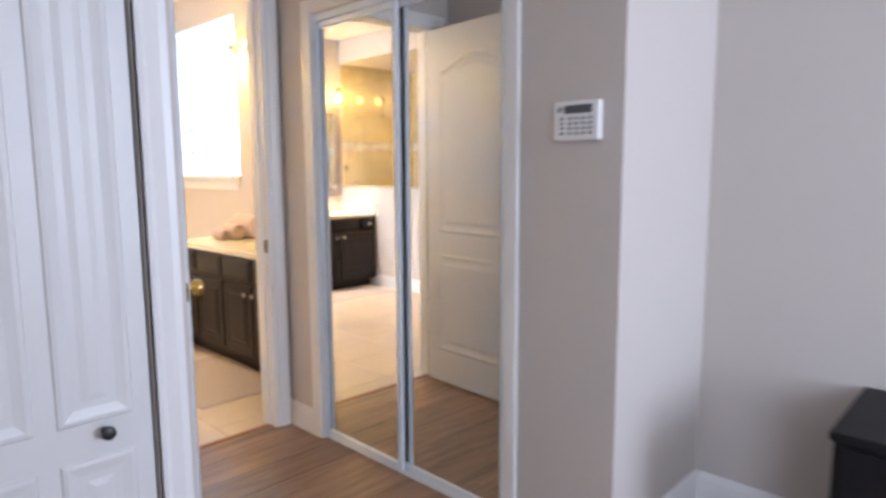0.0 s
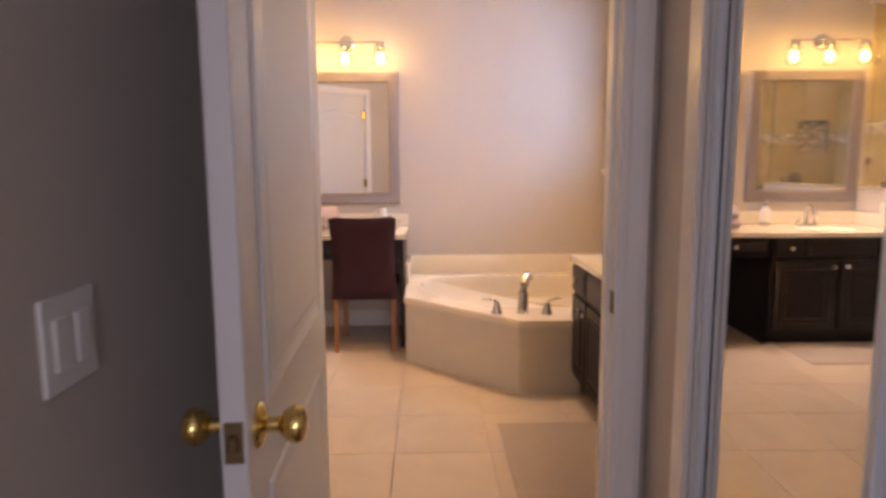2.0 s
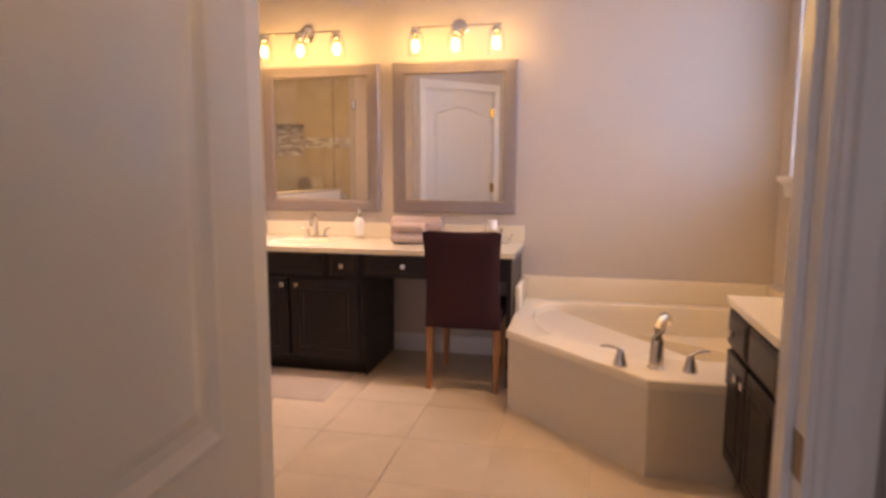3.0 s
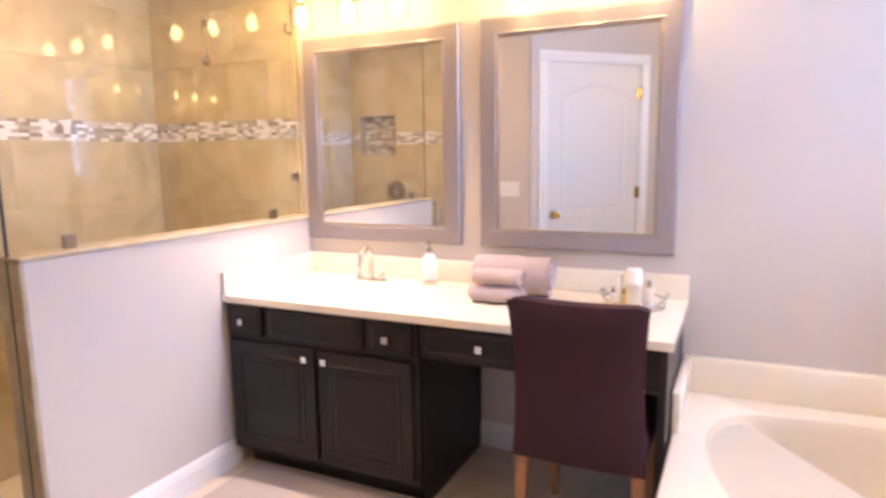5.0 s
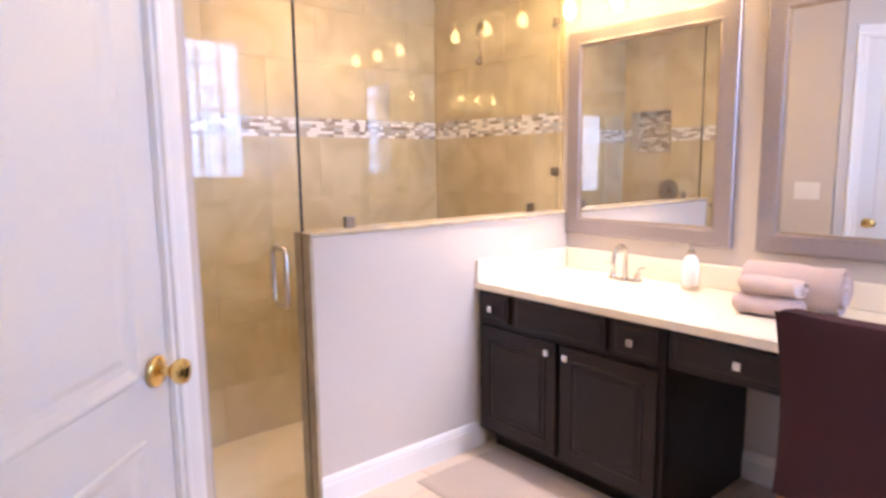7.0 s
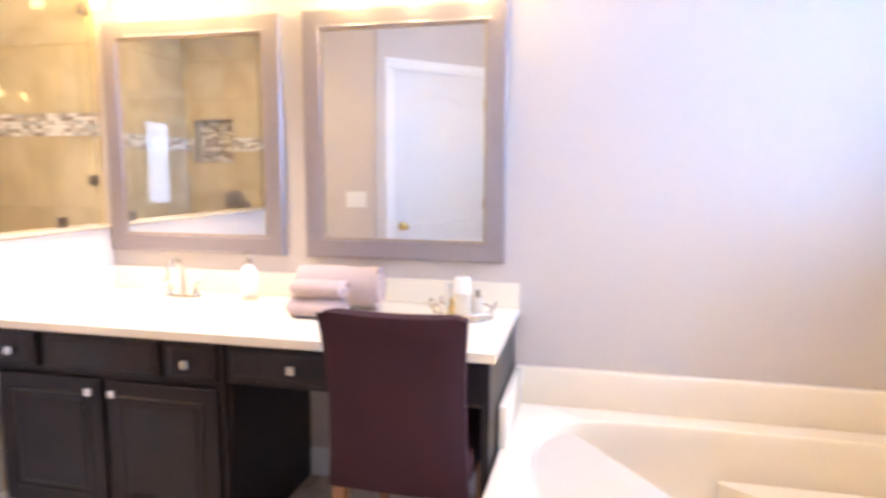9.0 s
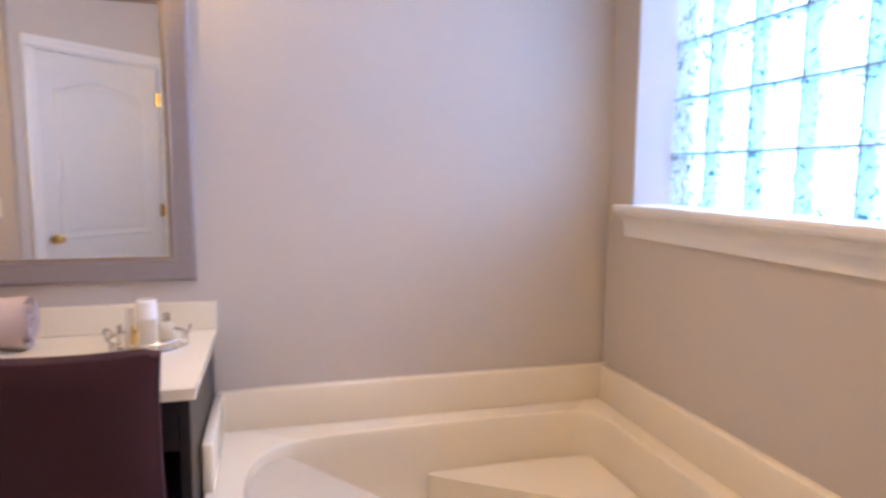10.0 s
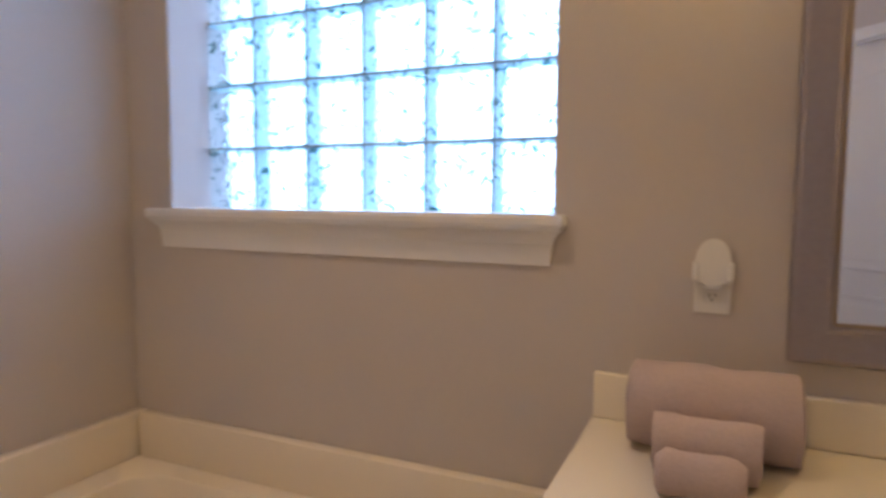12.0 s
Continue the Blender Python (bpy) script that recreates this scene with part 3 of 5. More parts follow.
# ---- bifold closet door
door_3 = thing("door_3", "white panelled bifold closet door with small black knob", "door", kind="structure")
casing(door_3, -BIF_R, -0.05, 2.056, Matrix.Translation((0, BIFOLD_Y, 0)) @ Matrix.Rotation(math.pi, 4, "Z"))
for x0 in (0.056, 0.494):
    bm = boxed(x0, x0 + 0.435, BIFOLD_Y + 0.012, BIFOLD_Y + 0.042, 0.015, 2.04, bevel=0.002)
    f = BIFOLD_Y + 0.0115
    for u0, u1 in ((0.045, 0.200), (0.240, 0.395)):
        panel_ring(bm, [(x0 + u0, 0.715), (x0 + u1, 0.715), (x0 + u1, 1.91), (x0 + u0, 1.91)], f, -1)
        panel_ring(bm, [(x0 + u0, 0.18), (x0 + u1, 0.18), (x0 + u1, 0.635), (x0 + u0, 0.635)], f, -1)
    part("leaf", bm, DOOR, door_3, "white moulded bifold panel")
part("knob", lathe(bmesh.new(), [(0.008, 0), (0.006, 0.012), (0.011, 0.02), (0.0155, 0.027), (0.014, 0.034), (0.005, 0.037)], Matrix.Translation((0.826, BIFOLD_Y + 0.012, 0.690)) @ Matrix.Rotation(radians(90), 4, "X"), 16), BLACK, door_3, "small black knob", True)

# ---- mirrored sliding closet
closet = thing("mirrored_closet_door", "pair of sliding mirror closet doors in silver metal frames", "closet door", kind="structure")
for y0, y1, x, deep in ((1.698, CL1 - 0.003, HALL_R + 0.020, 0.014), (CL0 + 0.012, 1.733, HALL_R + 0.031, 0.007)):
    askew = Matrix.Translation((x, (y0 + y1) / 2, 0)) @ Matrix.Rotation(radians(-1.0), 4, "Z") @ Matrix.Translation((-x, -(y0 + y1) / 2, 0))
    parts = [part("mirror_pane", boxed(x, x + 0.006, y0 + 0.02, y1 - 0.02, 0.03, CLT - 0.05), CLOSET_MIRROR, closet, "clear mirror pane")]
    for e, d, k in ((y0, 1, 1.0), (y1, -1, 0.62)):
        bm = boxed(x - deep, x + 0.008, e, e + d * 0.007, 0.018, CLT - 0.035, bevel=0.002)
        box(bm, x - deep + 0.003, x - 0.001, e + d * 0.0072, e + d * 0.026 * k, 0.018, CLT - 0.035, bevel=0.003)
        box(bm, x - min(deep, 0.008) + 0.004, x - 0.001, e + d * (0.026 * k + 0.0002), e + d * 0.034 * k, 0.018, CLT - 0.035, bevel=0.002)
        parts.append(part("stile", bm, SILVER, closet, "satin silver stile"))
        # dark strip stands in for the shadow in the channel beside the stile
        parts.append(part("shadow_strip", boxed(x - 0.002, x - 0.0008, e + d * (0.034 * k + 0.0002), e + d * (0.034 * k + 0.0014), 0.030, CLT - 0.060), DARKGAP, closet, "thin dark strip for the channel shadow"))
    parts.append(part("rail", boxed(x - min(deep, 0.010), x + 0.008, y0 + 0.037, y1 - 0.0215, 0.018, 0.045, bevel=0.002), SILVER, closet))
    parts.append(part("rail", boxed(x - min(deep, 0.010), x + 0.008, y0 + 0.037, y1 - 0.0215, CLT - 0.06, CLT - 0.035, bevel=0.002), SILVER, closet))
    for ob in parts:
        ob.matrix_basis = askew
bm = boxed(HALL_R + 0.015, HALL_R + 0.115, CL0, CL1, 0.0, 0.006)
for x in (HALL_R + 0.018, HALL_R + 0.0295, HALL_R + 0.058):
    box(bm, x - 0.002, x + 0.002, CL0, CL1, 0.006, 0.017)
part("floor_track", bm, SILVER, closet, "silver floor track")
part("head_track", boxed(HALL_R + 0.012, HALL_R + 0.10, CL0, CL1, CLT - 0.03, CLT), SILVER, closet)
part("jamb", boxed(HALL_R + 0.001, HALL_R + 0.104, CL1, CL1 + 0.012, 0, CLT), TRIM, closet)
part("jamb", boxed(HALL_R - 0.004, HALL_R + 0.104, CL0, CL0 + 0.012, 0, CLT), TRIM, closet)
bm = boxed(HALL_R - 0.016, HALL_R, CL1, CL1 + 0.070, 0, CLT + 0.06, bevel=0.004)
part("casing", bm, TRIM, closet)
part("casing", boxed(HALL_R - 0.016, HALL_R, CL0 - 0.05, CL0, 0, CLT + 0.06, bevel=0.004), TRIM, closet)
part("casing", boxed(HALL_R - 0.016, HALL_R, CL0, CL1, CLT, CLT + 0.06, bevel=0.004), TRIM, closet)

# ---- window of glass blocks
window_1 = thing("window_1", "square glass-block window of wavy blocks over a white sill", "window", kind="structure")
part("reveal", box(box(boxed(EAST + 0.002, EAST + 0.25, WY1 - 0.006, WY1, WZ0, WZ1), EAST + 0.002, EAST + 0.25, WY0, WY0 + 0.006, WZ0, WZ1), EAST + 0.002, EAST + 0.25, WY0 + 0.006, WY1 - 0.006, WZ1 - 0.006, WZ1), WALL, window_1)
bm = bmesh.new()
rings = []
for out, up in ((0.010, 0.0), (0.012, 0.030), (0.014, 0.050), (0.019, 0.064), (0.027, 0.075), (0.036, 0.082), (0.038, 0.0895)):
    rings.append([bm.verts.new((x, y, 1.107 + up)) for x, y in ((EAST - 0.0005, 4.440 - out), (EAST - out, 4.440 - out), (EAST - out, 5.664 + out), (EAST - 0.0005, 5.664 + out))])
for p, q in zip(rings, rings[1:]):
    for k in range(4):
        bm.faces.new((p[k], p[(k + 1) % 4], q[(k + 1) % 4], q[k]))
bm.faces.new(rings[0])
bm.faces.new(rings[-1])
part("apron", bm, TRIM, window_1, "white coved apron with returned ends")
bm = boxed(EAST - 0.050, EAST + 0.156, WY0 + 0.006, WY1 - 0.006, 1.197, 1.228)
box(bm, EAST - 0.052, EAST - 0.001, 4.392, 5.704, 1.1965, 1.2275, bevel=0.009, seg=3)
part("window_sill", bm, TRIM, window_1, "white sill with rounded nose")
PITCH = 0.2035
bm = bmesh.new()
for i in range(7):
    y = 4.432 + PITCH * i
    box(bm, 2.999, 3.062, y - 0.0019, y + 0.0019, 1.213, 2.44)
    z = 1.217 + PITCH * i
    box(bm, 2.999, 3.062, 4.432, 5.646, z - 0.0019, z + 0.0019)
part("mortar", bm, MORTAR, window_1, "thin grey mortar joints")
bm = bmesh.new()
c = (PITCH - 0.0042) / 2
box(bm, -0.040, -0.036, -c, c, -c, c)
box(bm, 0.036, 0.040, -c, c, -c, c)
before = set(bm.faces)
d = c - 0.0005
for a in ((-d, -d + 0.003, -d, d), (d - 0.003, d, -d, d), (-d + 0.003, d - 0.003, -d, -d + 0.003), (-d + 0.003, d - 0.003, d - 0.003, d)):
    box(bm, -0.0358, 0.0358, *a)
for f in bm.faces:
    f.material_index = 0 if f in before else 1
block = part("glass_block", bm, BLOCK, window_1)
block.data.materials.append(BLOCKSIDE)
block_mesh = block.data
spots = [(i, j) for i in range(6) for j in range(6)]
for n, (i, j) in enumerate(spots):
    b = block if n == 0 else new("glass_block", block_mesh)
    b.parent = window_1
    b.location = (3.036, 4.432 + PITCH * (i + 0.5), 1.217 + PITCH * (j + 0.5))
    b.visible_shadow = False

# ---------------------------------------------------------------- bathroom things


def cabinet_front(parent, x0, x1, z0, z1, name, y=0.0, frame_w=0.05, drawer=False):
    """A raised-panel front on the local plane y, standing out to -y."""
    bm = boxed(x0, x1, y - 0.018, y, z0, z1, bevel=0.004, seg=2)
    w = min(frame_w, (z1 - z0) * 0.28)
    ring = [(x0 + w, z0 + w), (x1 - w, z0 + w), (x1 - w, z1 - w), (x0 + w, z1 - w)]
    if not drawer:
        rings = []
        for d, h in ((0.0, 0.0), (0.003, 0.004), (0.008, 0.0045), (0.014, 0.0005), (0.022, 0.0005), (0.034, 0.005)):
            rings.append([bm.verts.new((x, y - 0.0184 - h, z)) for x, z in inset(ring, d)])
        for p, q in zip(rings, rings[1:]):
            for k in range(4):
                bm.faces.new((p[k], p[(k + 1) % 4], q[(k + 1) % 4], q[k]))
        bm.faces.new(rings[-1])
    else:
        rings = []
        e = 0.012
        ring = [(x0 + e, z0 + e), (x1 - e, z0 + e), (x1 - e, z1 - e), (x0 + e, z1 - e)]
        for d, h in ((0.0, 0.0), (0.006, 0.004), (0.014, 0.005)):
            rings.append([bm.verts.new((x, y - 0.0184 - h, z)) for x, z in inset(ring, d)])
        for p, q in zip(rings, rings[1:]):
            for k in range(4):
                bm.faces.new((p[k], p[(k + 1) % 4], q[(k + 1) % 4], q[k]))
        bm.faces.new(rings[-1])
    return part(name, bm, ESPRESSO, parent)


def square_knob(parent, x, y, z):
    bm = rod(bmesh.new(), (x, y, z), (x, y - 0.016, z), 0.005, seg=10)
    box(bm, x - 0.014, x + 0.014, y - 0.030, y - 0.014, z - 0.014, z + 0.014, bevel=0.003, seg=2)
    part("knob", bm, CHROME, parent, "square brushed silver knob")


# left vanity: cabinet, knee drawer, end panel, worktop
VX0, VX1, VF, CT = -0.53, 0.405, 5.187, 0.792
van = thing("vanity_cabinet", "espresso wood bathroom vanity cabinet with two doors and square silver knobs", "cabinet")
bm = boxed(VX0, VX1, VF, BACK - 0.003, 0.095, CT - 0.16)
part("body", bm, ESPRESSO, van)
part("face_rail", boxed(VX0, VX1, VF, VF + 0.02, CT - 0.16, CT - 0.032), ESPRESSO, van)
part("side_rail", boxed(VX0, VX0 + 0.02, VF + 0.02, BACK - 0.003, CT - 0.16, CT - 0.032), ESPRESSO, van)
part("side_rail", boxed(VX1 - 0.02, VX1, VF + 0.02, BACK - 0.003, CT - 0.16, CT - 0.032), ESPRESSO, van)
part("toe_kick", boxed(VX0 + 0.03, VX1 - 0.003, VF + 0.075, BACK - 0.01, 0.0, 0.094), ESPRESSO, van)
part("side_panel", boxed(VX1, VX1 + 0.006, VF + 0.03, BACK - 0.003, 0.0, CT - 0.032), ESPRESSO, van)
d1 = cabinet_front(van, VX0 + 0.02, -0.07, 0.118, 0.600, "door", VF)
d2 = cabinet_front(van, -0.045, VX1 - 0.02, 0.118, 0.600, "door", VF)
square_knob(d1, -0.098, VF - 0.018, 0.563)
square_knob(d2, -0.003, VF - 0.018, 0.563)
w1 = cabinet_front(van, VX0 + 0.02, -0.335, 0.626, 0.752, "drawer", VF, drawer=True)
cabinet_front(van, -0.30, 0.165, 0.626, 0.752, "false_front", VF, drawer=True)
w2 = cabinet_front(van, 0.20, VX1 - 0.02, 0.626, 0.752, "drawer", VF, drawer=True)
square_knob(w1, -0.423, VF - 0.020, 0.688)
square_knob(w2, 0.288, VF - 0.020, 0.688)

desk = thing("vanity_desk", "espresso wood knee-space vanity desk with shallow drawer", "vanity desk")
part("apron", boxed(VX1 + 0.008, 1.268, VF + 0.002, VF + 0.02, 0.622, CT - 0.032), ESPRESSO, desk)
dr = cabinet_front(desk, VX1 + 0.03, 0.99, 0.642, 0.752, "drawer", VF + 0.002, drawer=True)
square_knob(dr, 0.668, VF - 0.018, 0.697)
part("end_panel", boxed(1.268, 1.296, VF, BACK - 0.003, 0.0, CT - 0.032, bevel=0.002), ESPRESSO, desk)


def counter(name, label, x0, x1, y0, y1, top, hole, m=None, back=0.10, side0=False, parentless=True):
    """Moulded worktop in local axes: front at y0, back at y1, with an oval bowl at hole (x, y, rx, ry)."""
    ob = thing(name, label, "worktop", m)
    bm = bmesh.new()
    hx, hy, rx, ry = hole
    seg = 40
    ring = [(hx + rx * math.cos(2 * math.pi * k / seg), hy + ry * math.sin(2 * math.pi * k / seg)) for k in range(seg)]
    outer = []
    for k in range(seg):
        a = 2 * math.pi * k / seg
        c, s = math.cos(a), math.sin(a)
        tx = ((x1 if c > 0 else x0) - hx) / c if abs(c) > 1e-6 else 1e9
        ty = ((y1 if s > 0 else y0) - hy) / s if abs(s) > 1e-6 else 1e9
        k2 = min(tx, ty)
        outer.append((hx + c * k2, hy + s * k2))
    for c in ((x0, y0), (x1, y0), (x1, y1), (x0, y1)):
        i = min(range(seg), key=lambda q: (outer[q][0] - c[0]) ** 2 + (outer[q][1] - c[1]) ** 2)
        outer[i] = c
    vo = [bm.verts.new((x, y, top)) for x, y in outer]
    lo = [bm.verts.new((x, y, top - 0.030)) for x, y in outer]
    rows = [vo]
    for f, dz in ((1.0, 0.0), (0.965, -0.006), (0.93, -0.022), (0.86, -0.062), (0.70, -0.105), (0.40, -0.130), (0.10, -0.138)):
        rows.append([bm.verts.new((hx + (x - hx) * f, hy + (y - hy) * f, top + dz)) for x, y in ring])
    for p, q in zip(rows, rows[1:]):
        for k in range(seg):
            bm.faces.new((p[k], p[(k + 1) % seg], q[(k + 1) % seg], q[k]))
    bm.faces.new(rows[-1])
    for k in range(seg):
        bm.faces.new((lo[k], lo[(k + 1) % seg], vo[(k + 1) % seg], vo[k]))
    part("top", bm, MARBLE, ob, "glossy cream moulded top with oval bowl", True)
    part("backsplash", boxed(x0, x1, y1 - 0.022, y1, top + 0.0005, top + back, bevel=0.004, seg=2), MARBLE, ob)
    if side0:
        part("sidesplash", boxed(x0, x0 + 0.02, y0 + 0.004, y1 - 0.0225, top + 0.0005, top + back, bevel=0.004, seg=2), MARBLE, ob)
    part("drain", lathe(bmesh.new(), [(0.022, 0), (0.022, 0.004), (0.016, 0.006)], Matrix.Translation((hx, hy, top - 0.137)), 16), CHROME, ob, "", True)
    return ob


counter("vanity_worktop", "cream cultured-marble vanity top with moulded bowl and splash", HALF1 + 0.002, 1.313, 5.165, BACK - 0.002, CT, (-0.10, 5.44, 0.205, 0.155), back=0.10, side0=True)


def basin_faucet(m):
    """Two-handle gooseneck faucet; local -y is the front."""
    ob = thing("basin_faucet", "brushed nickel gooseneck basin faucet with two lever handles", "faucet", m)
    bm = boxed(-0.085, 0.085, -0.024, 0.024, 0, 0.010, bevel=0.006, seg=2)
    part("base_plate", bm, NICKEL, ob, "", True)
    pts = [(0, 0, 0.008), (0, 0, 0.06), (0, 0, 0.115)] + [Vector((0, -0.045, 0.115)) + 0.045 * Vector((0, math.cos(a), math.sin(a))) for a in [i * math.pi / 9 for i in range(1, 9)]] + [(0, -0.092, 0.10), (0, -0.094, 0.085)]
    part("spout", tube(bmesh.new(), pts, [0.015, 0.013] + [0.011] * (len(pts) - 3) + [0.010]), NICKEL, ob, "", True)
    for s in (-1, 1):
        h = part("handle", lathe(bmesh.new(), [(0.018, 0.008), (0.013, 0.025), (0.010, 0.052), (0.012, 0.058), (0.006, 0.063)], Matrix.Translation((s * 0.062, 0, 0)), 16), NICKEL, ob, "", True)
        part("lever", tube(bmesh.new(), [(s * 0.062, 0, 0.056), (s * 0.080, -0.004, 0.066), (s * 0.106, -0.010, 0.070)], [0.006, 0.005, 0.004], 8), NICKEL, h, "", True)
    return ob


basin_faucet(pose(-0.10, 5.685, CT))


def framed_mirror(label, m, w, h, fw=0.078):
    """Local x across, z up from the lower edge, front towards -y."""
    ob = thing("framed_mirror", label, "mirror", m, "vanity mirrors")
    corners = [(0, 0), (w, 0), (w, h), (0, h)]
    inner = [(fw, fw), (w - fw, fw), (w - fw, h - fw), (fw, h - fw)]
    for k in range(4):
        bm = bmesh.new()
        rings = []
        for e in (0, 1):
            o, i = Vector(corners[(k + e) % 4]), Vector(inner[(k + e) % 4])
            ring = [(0.0, -0.001), (0.0, -0.021), (0.05, -0.026), (0.16, -0.0275), (0.80, -0.0255), (0.90, -0.0275), (0.97, -0.0255), (1.0, -0.020), (1.0, -0.001)]
            rings.append([bm.verts.new((o.x + (i.x - o.x) * u, y, o.y + (i.y - o.y) * u)) for u, y in ring])
        n = len(rings[0])
        for q in range(n):
            bm.faces.new((rings[0][q], rings[0][(q + 1) % n], rings[1][(q + 1) % n], rings[1][q]))
        bm.faces.new(rings[0][::-1])
        bm.faces.new(rings[1])
        part("frame", bm, FRAME, ob, "pewter-toned wide frame")
    t = 0.006
    for a in ((fw, fw + t, fw, h - fw), (w - fw - t, w - fw, fw, h - fw), (fw + t, w - fw - t, fw, fw + t), (fw + t, w - fw - t, h - fw - t, h - fw)):
        part("liner", boxed(a[0], a[1], -0.021, -0.006, a[2], a[3]), LINER, ob)
    part("pane", boxed(fw, w - fw, -0.014, -0.008, fw, h - fw), MIRROR, ob, "clear mirror glass")
    return ob


framed_mirror("square wall mirror in wide pewter frame over the basin", pose(-0.534, BACK, 0.967), 0.853, 0.996)
framed_mirror("square wall mirror in wide pewter frame over the desk", pose(0.419, BACK, 0.967), 0.834, 0.996)
framed_mirror("square wall mirror in wide pewter frame over towels", pose(EAST, 3.938, 0.940, 0, 0, -90), 0.835, 0.996)


def vanity_light(m, span=0.26):
    """Three-bulb bar; local x along the wall, -y into the room, origin at the middle socket's bulb height."""
    ob = thing("vanity_light", "chrome three-bulb vanity light with glass jar shades, lit", "wall light", m, "vanity lights")
    r = Matrix.Rotation(radians(90), 4, "X")
    part("wall_plate", lathe(bmesh.new(), [(0.058, 0.001), (0.058, 0.012), (0.050, 0.020), (0.030, 0.030), (0.018, 0.034)], Matrix.Translation((0.0, 0.12, 0.13)) @ r), CHROME, ob, "round chrome wall plate", True)
    bm = rod(bmesh.new(), (0, 0.09, 0.13), (0, 0.0, 0.125), 0.010)
    rod(bm, (-span - 0.03, 0.0, 0.125), (span + 0.03, 0.0, 0.125), 0.006)
    part("bar", bm, CHROME, ob, "thin chrome bar", True)
    for x in (-span, 0, span):
        s = part("socket", lathe(bmesh.new(), [(0.010, 0.13), (0.026, 0.120), (0.032, 0.105), (0.032, 0.082), (0.024, 0.074), (0.016, 0.070)], Matrix.Translation((x, 0, 0))), CHROME, ob, "chrome socket cup", True)
        b = part("bulb", lathe(bmesh.new(), [(0.011, 0.046), (0.019, 0.034), (0.0245, 0.014), (0.0245, -0.004), (0.019, -0.018), (0.010, -0.026), (0.003, -0.028)], Matrix.Translation((x, 0, 0)), 12), BULBGLOW, ob, "glowing warm bulb", True)
        part("bulb_base", lathe(bmesh.new(), [(0.013, 0.0745), (0.013, 0.060), (0.0125, 0.047)], Matrix.Translation((x, 0, 0)), 14), BRASS, b, "brass screw base", True)
        g = part("shade", lathe(bmesh.new(), [(0.033, 0.100), (0.040, 0.085), (0.047, 0.06), (0.050, 0.02), (0.050, -0.05), (0.048, -0.05), (0.048, 0.02), (0.045, 0.058), (0.038, 0.083), (0.031, 0.098)], Matrix.Translation((x, 0, 0)), 24), GLASS, ob, "clear glass jar shade", True)
        g.visible_shadow = False
    return ob


vanity_light(pose(-0.192, BACK - 0.122, 2.035))
vanity_light(pose(0.865, BACK - 0.122, 2.035))
vanity_light(pose(EAST - 0.122, 3.97, 2.035, 0, 0, -90))
vanity_light(pose(EAST - 0.122, 3.27, 2.035, 0, 0, -90))

# ---- corner tub
TZ = 0.421
tub = thing("corner_tub", "cream acrylic corner bathtub with raised splash and panelled skirt", "bathtub")
deck = [(1.306, BACK - 0.002), (1.302, 4.895), (1.948, 4.247), (EAST - 0.002, 4.247), (EAST - 0.002, BACK - 0.002)]
basin = smooth_ring([(1.39, 5.28), (1.44, 5.63), (1.80, 5.685), (2.50, 5.68), (2.725, 5.67), (2.725, 5.35), (2.73, 4.85), (2.68, 4.60), (2.30, 4.54), (1.86, 4.56), (1.52, 4.86)], 3)
bm = bmesh.new()
n = len(basin)
cx, cy = 2.12, 5.16
outer = []
for x, y in basin:
    a, best = Vector((x - cx, y - cy)).normalized(), None
    for i in range(len(deck)):
        p, q = Vector(deck[i]), Vector(deck[(i + 1) % len(deck)])
        e, w = q - p, p - Vector((cx, cy))
        det = a.x * -e.y + a.y * e.x
        if abs(det) > 1e-9:
            t = (w.x * -e.y + w.y * e.x) / det
            s = (a.x * w.y - a.y * w.x) / det
            if t > 0 and -1e-6 <= s <= 1 + 1e-6 and (best is None or t < best):
                best = t
    outer.append([cx + a.x * best, cy + a.y * best])
for c in deck:
    i = min(range(n), key=lambda q: (outer[q][0] - c[0]) ** 2 + (outer[q][1] - c[1]) ** 2)
    outer[i] = list(c)
rows = [[bm.verts.new((x, y, TZ - 0.040)) for x, y in outer], [bm.verts.new((x, y, TZ - 0.006)) for x, y in outer]]
rows.append([bm.verts.new((x + (cx - x) * 0.006, y + (cy - y) * 0.006, TZ)) for x, y in outer])
curve = [(1.0, TZ), (0.996, TZ - 0.002), (0.990, TZ - 0.010)]
curve += [(0.988 - 0.30 * (1 - math.cos(a)) ** 1.25, TZ - 0.014 - 0.336 * math.sin(a)) for a in [math.pi / 2 * i / 12 for i in range(1, 13)]] + [(0.3, TZ - 0.354)]
for f, z in curve:
    rows.append([bm.verts.new((cx + (x - cx) * f, cy + (y - cy) * f, z)) for x, y in basin])
for p, q in zip(rows, rows[1:]):
    for k in range(n):
        bm.faces.new((p[k], p[(k + 1) % n], q[(k + 1) % n], q[k]))
bm.faces.new(rows[-1])
part("shell", bm, TUB, tub, "glossy cream rim and basin", True)
bm = prism(bmesh.new(), smooth_ring([(2.03, 5.61), (2.04, 5.635), (2.66, 5.635), (2.685, 5.60), (2.69, 5.20), (2.67, 5.20)], 2), 0.10, 0.255)
bmesh.ops.bevel(bm, geom=[e for e in bm.edges if all(v.co.z > 0.26 for v in e.verts)], offset=0.012, segments=2, affect="EDGES")
part("seat", bm, TUB, tub, "moulded corner seat", True)
part("splash", boxed(1.306, EAST - 0.002, BACK - 0.05, BACK - 0.002, TZ - 0.002, 0.568, bevel=0.008, seg=2), TUB, tub, "", True)
